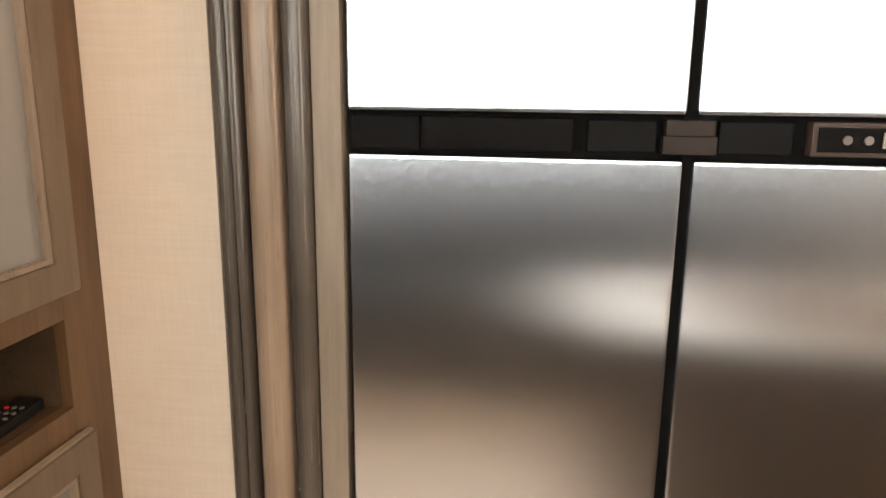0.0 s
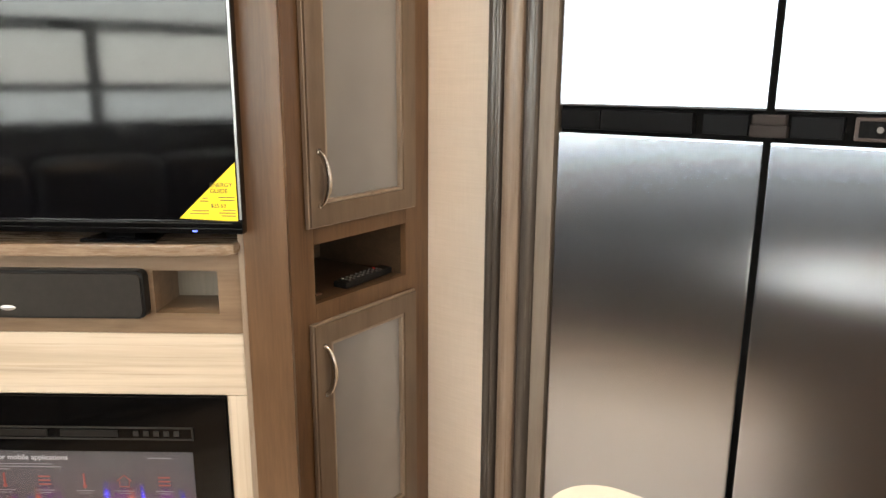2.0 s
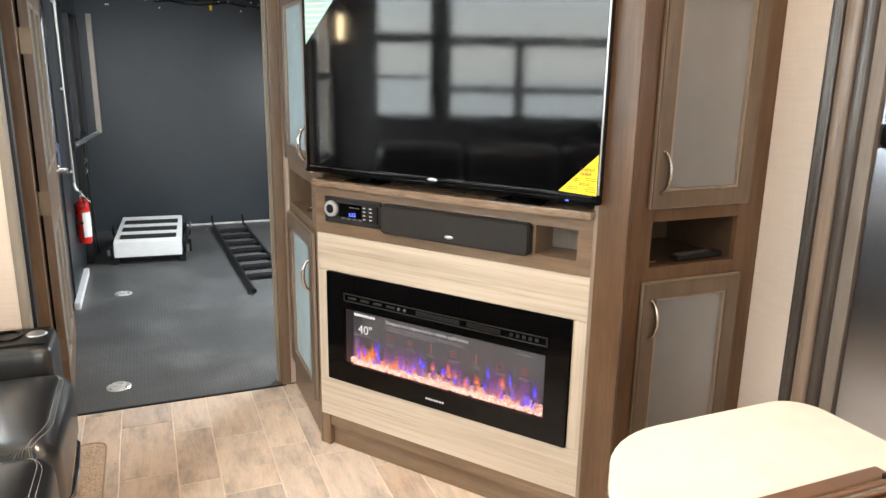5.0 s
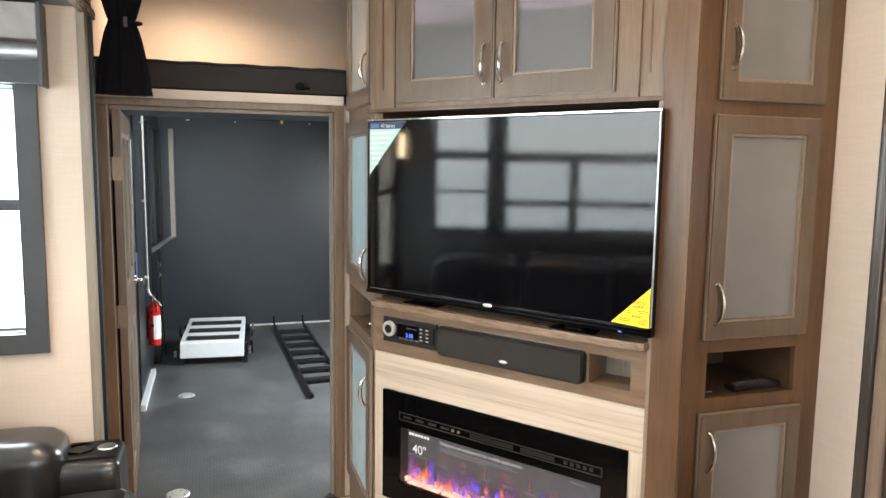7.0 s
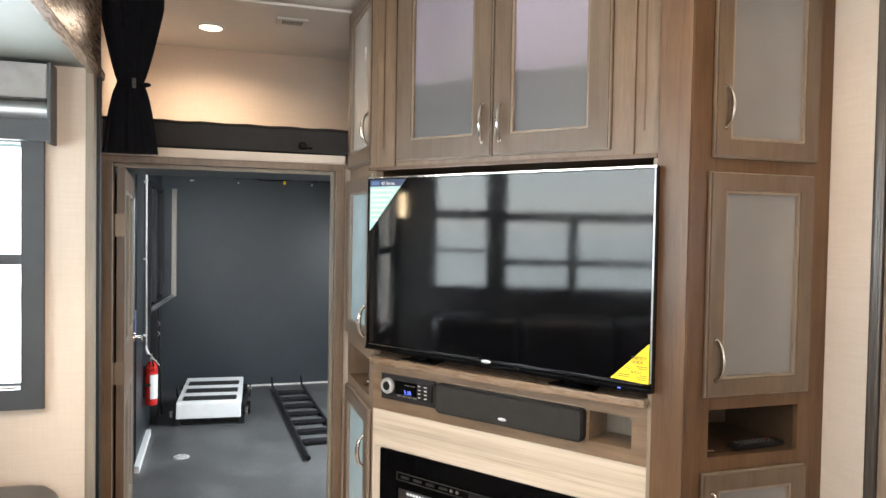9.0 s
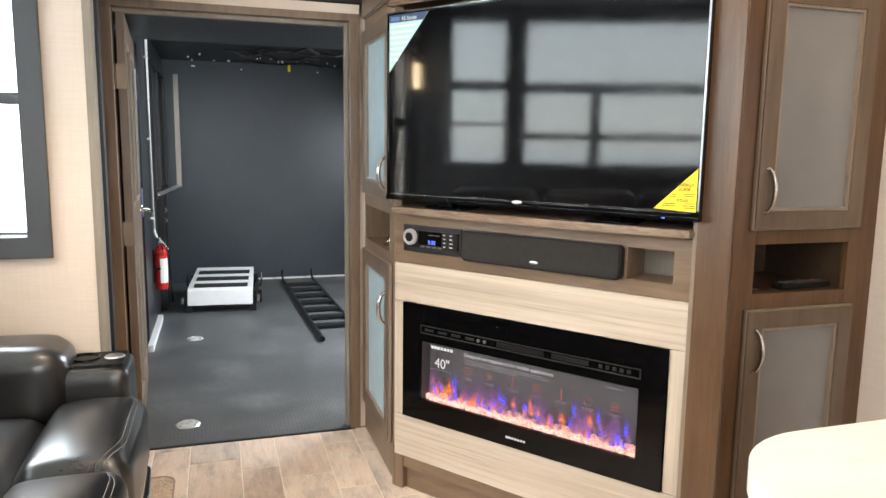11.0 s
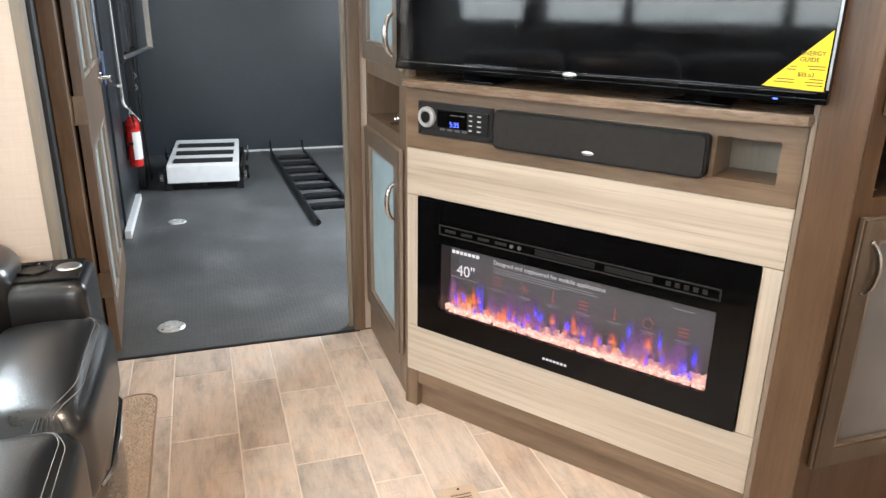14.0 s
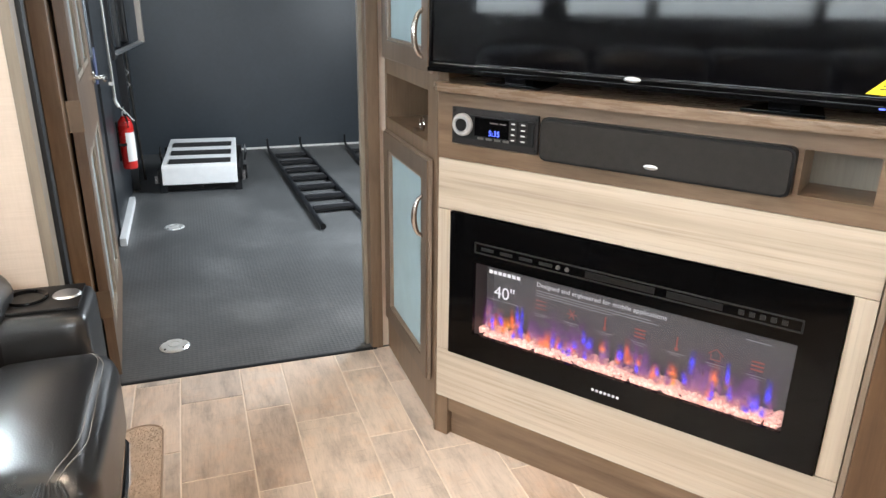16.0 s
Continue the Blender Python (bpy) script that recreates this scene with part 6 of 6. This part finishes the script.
# ---- outside ----
structure("ground", boxes((-400, 400, -400, 400, -1.2, -1.1)), plain("gravel_lot", (0.30, 0.29, 0.27), 0.9, scale=3), "pale gravel lot")

# ---- floor tiles, one by one ----
random.seed(3)
widths = []
xs = [-0.353]
edges_x = [-0.353]
x = -0.353
k = 0
while x < RX:
    x += 0.206 if k % 2 == 0 else 0.150
    edges_x.append(x)
    k += 1
x, k = -0.353, 0
while x > -1.3:
    x -= 0.150 if k % 2 == 0 else 0.206
    edges_x.insert(0, x)
    k += 1
J = 0.0046
TL = 0.432
tile_mesh = {}
starts = {0: 2.606, 1: 2.500, 2: 2.380, 3: 2.228, 4: 2.100}
i0 = edges_x.index(-0.353)
for i in range(len(edges_x) - 1):
    xa, xb = edges_x[i] + J / 2, edges_x[i + 1] - J / 2
    xb = min(xb, RX - 0.002)
    if xb - xa < 0.02:
        continue
    c = i - i0
    first = starts.get(c, 2.626 - (c * 0.137) % TL)
    while first < DOOR_Y:
        first += TL
    y = first
    while y > FRONT_Y:
        ya, yb = max(y - TL + J / 2, FRONT_Y), min(y - J / 2, DOOR_Y - 0.022)
        y -= TL
        if yb - ya < 0.01:
            continue
        key_ = (round(xb - xa, 4), round(yb - ya, 4))
        if key_ not in tile_mesh:
            hw, hl = (xb - xa) / 2, (yb - ya) / 2
            bm = bmesh.new()
            b_ = 0.0012
            lo = [bm.verts.new((sx * hw, sy * hl, -0.004)) for sx, sy in ((-1, -1), (1, -1), (1, 1), (-1, 1))]
            mid_ = [bm.verts.new((sx * hw, sy * hl, -0.001)) for sx, sy in ((-1, -1), (1, -1), (1, 1), (-1, 1))]
            hi = [bm.verts.new((sx * (hw - b_), sy * (hl - b_), 0.0)) for sx, sy in ((-1, -1), (1, -1), (1, 1), (-1, 1))]
            for a_, c_ in ((lo, mid_), (mid_, hi)):
                for q in range(4):
                    bm.faces.new((a_[q], a_[(q + 1) % 4], c_[(q + 1) % 4], c_[q]))
            bm.faces.new(hi)
            me = bpy.data.meshes.new("tile")
            bmesh.ops.recalc_face_normals(bm, faces=bm.faces[:])
            bm.to_mesh(me)
            bm.free()
            me.materials.append(PLANK)
            tile_mesh[key_] = me
        t = new("tile", tile_mesh[key_])
        t.parent = floor
        t.location = ((xa + xb) / 2, (ya + yb) / 2, random.uniform(-0.0004, 0.0004))
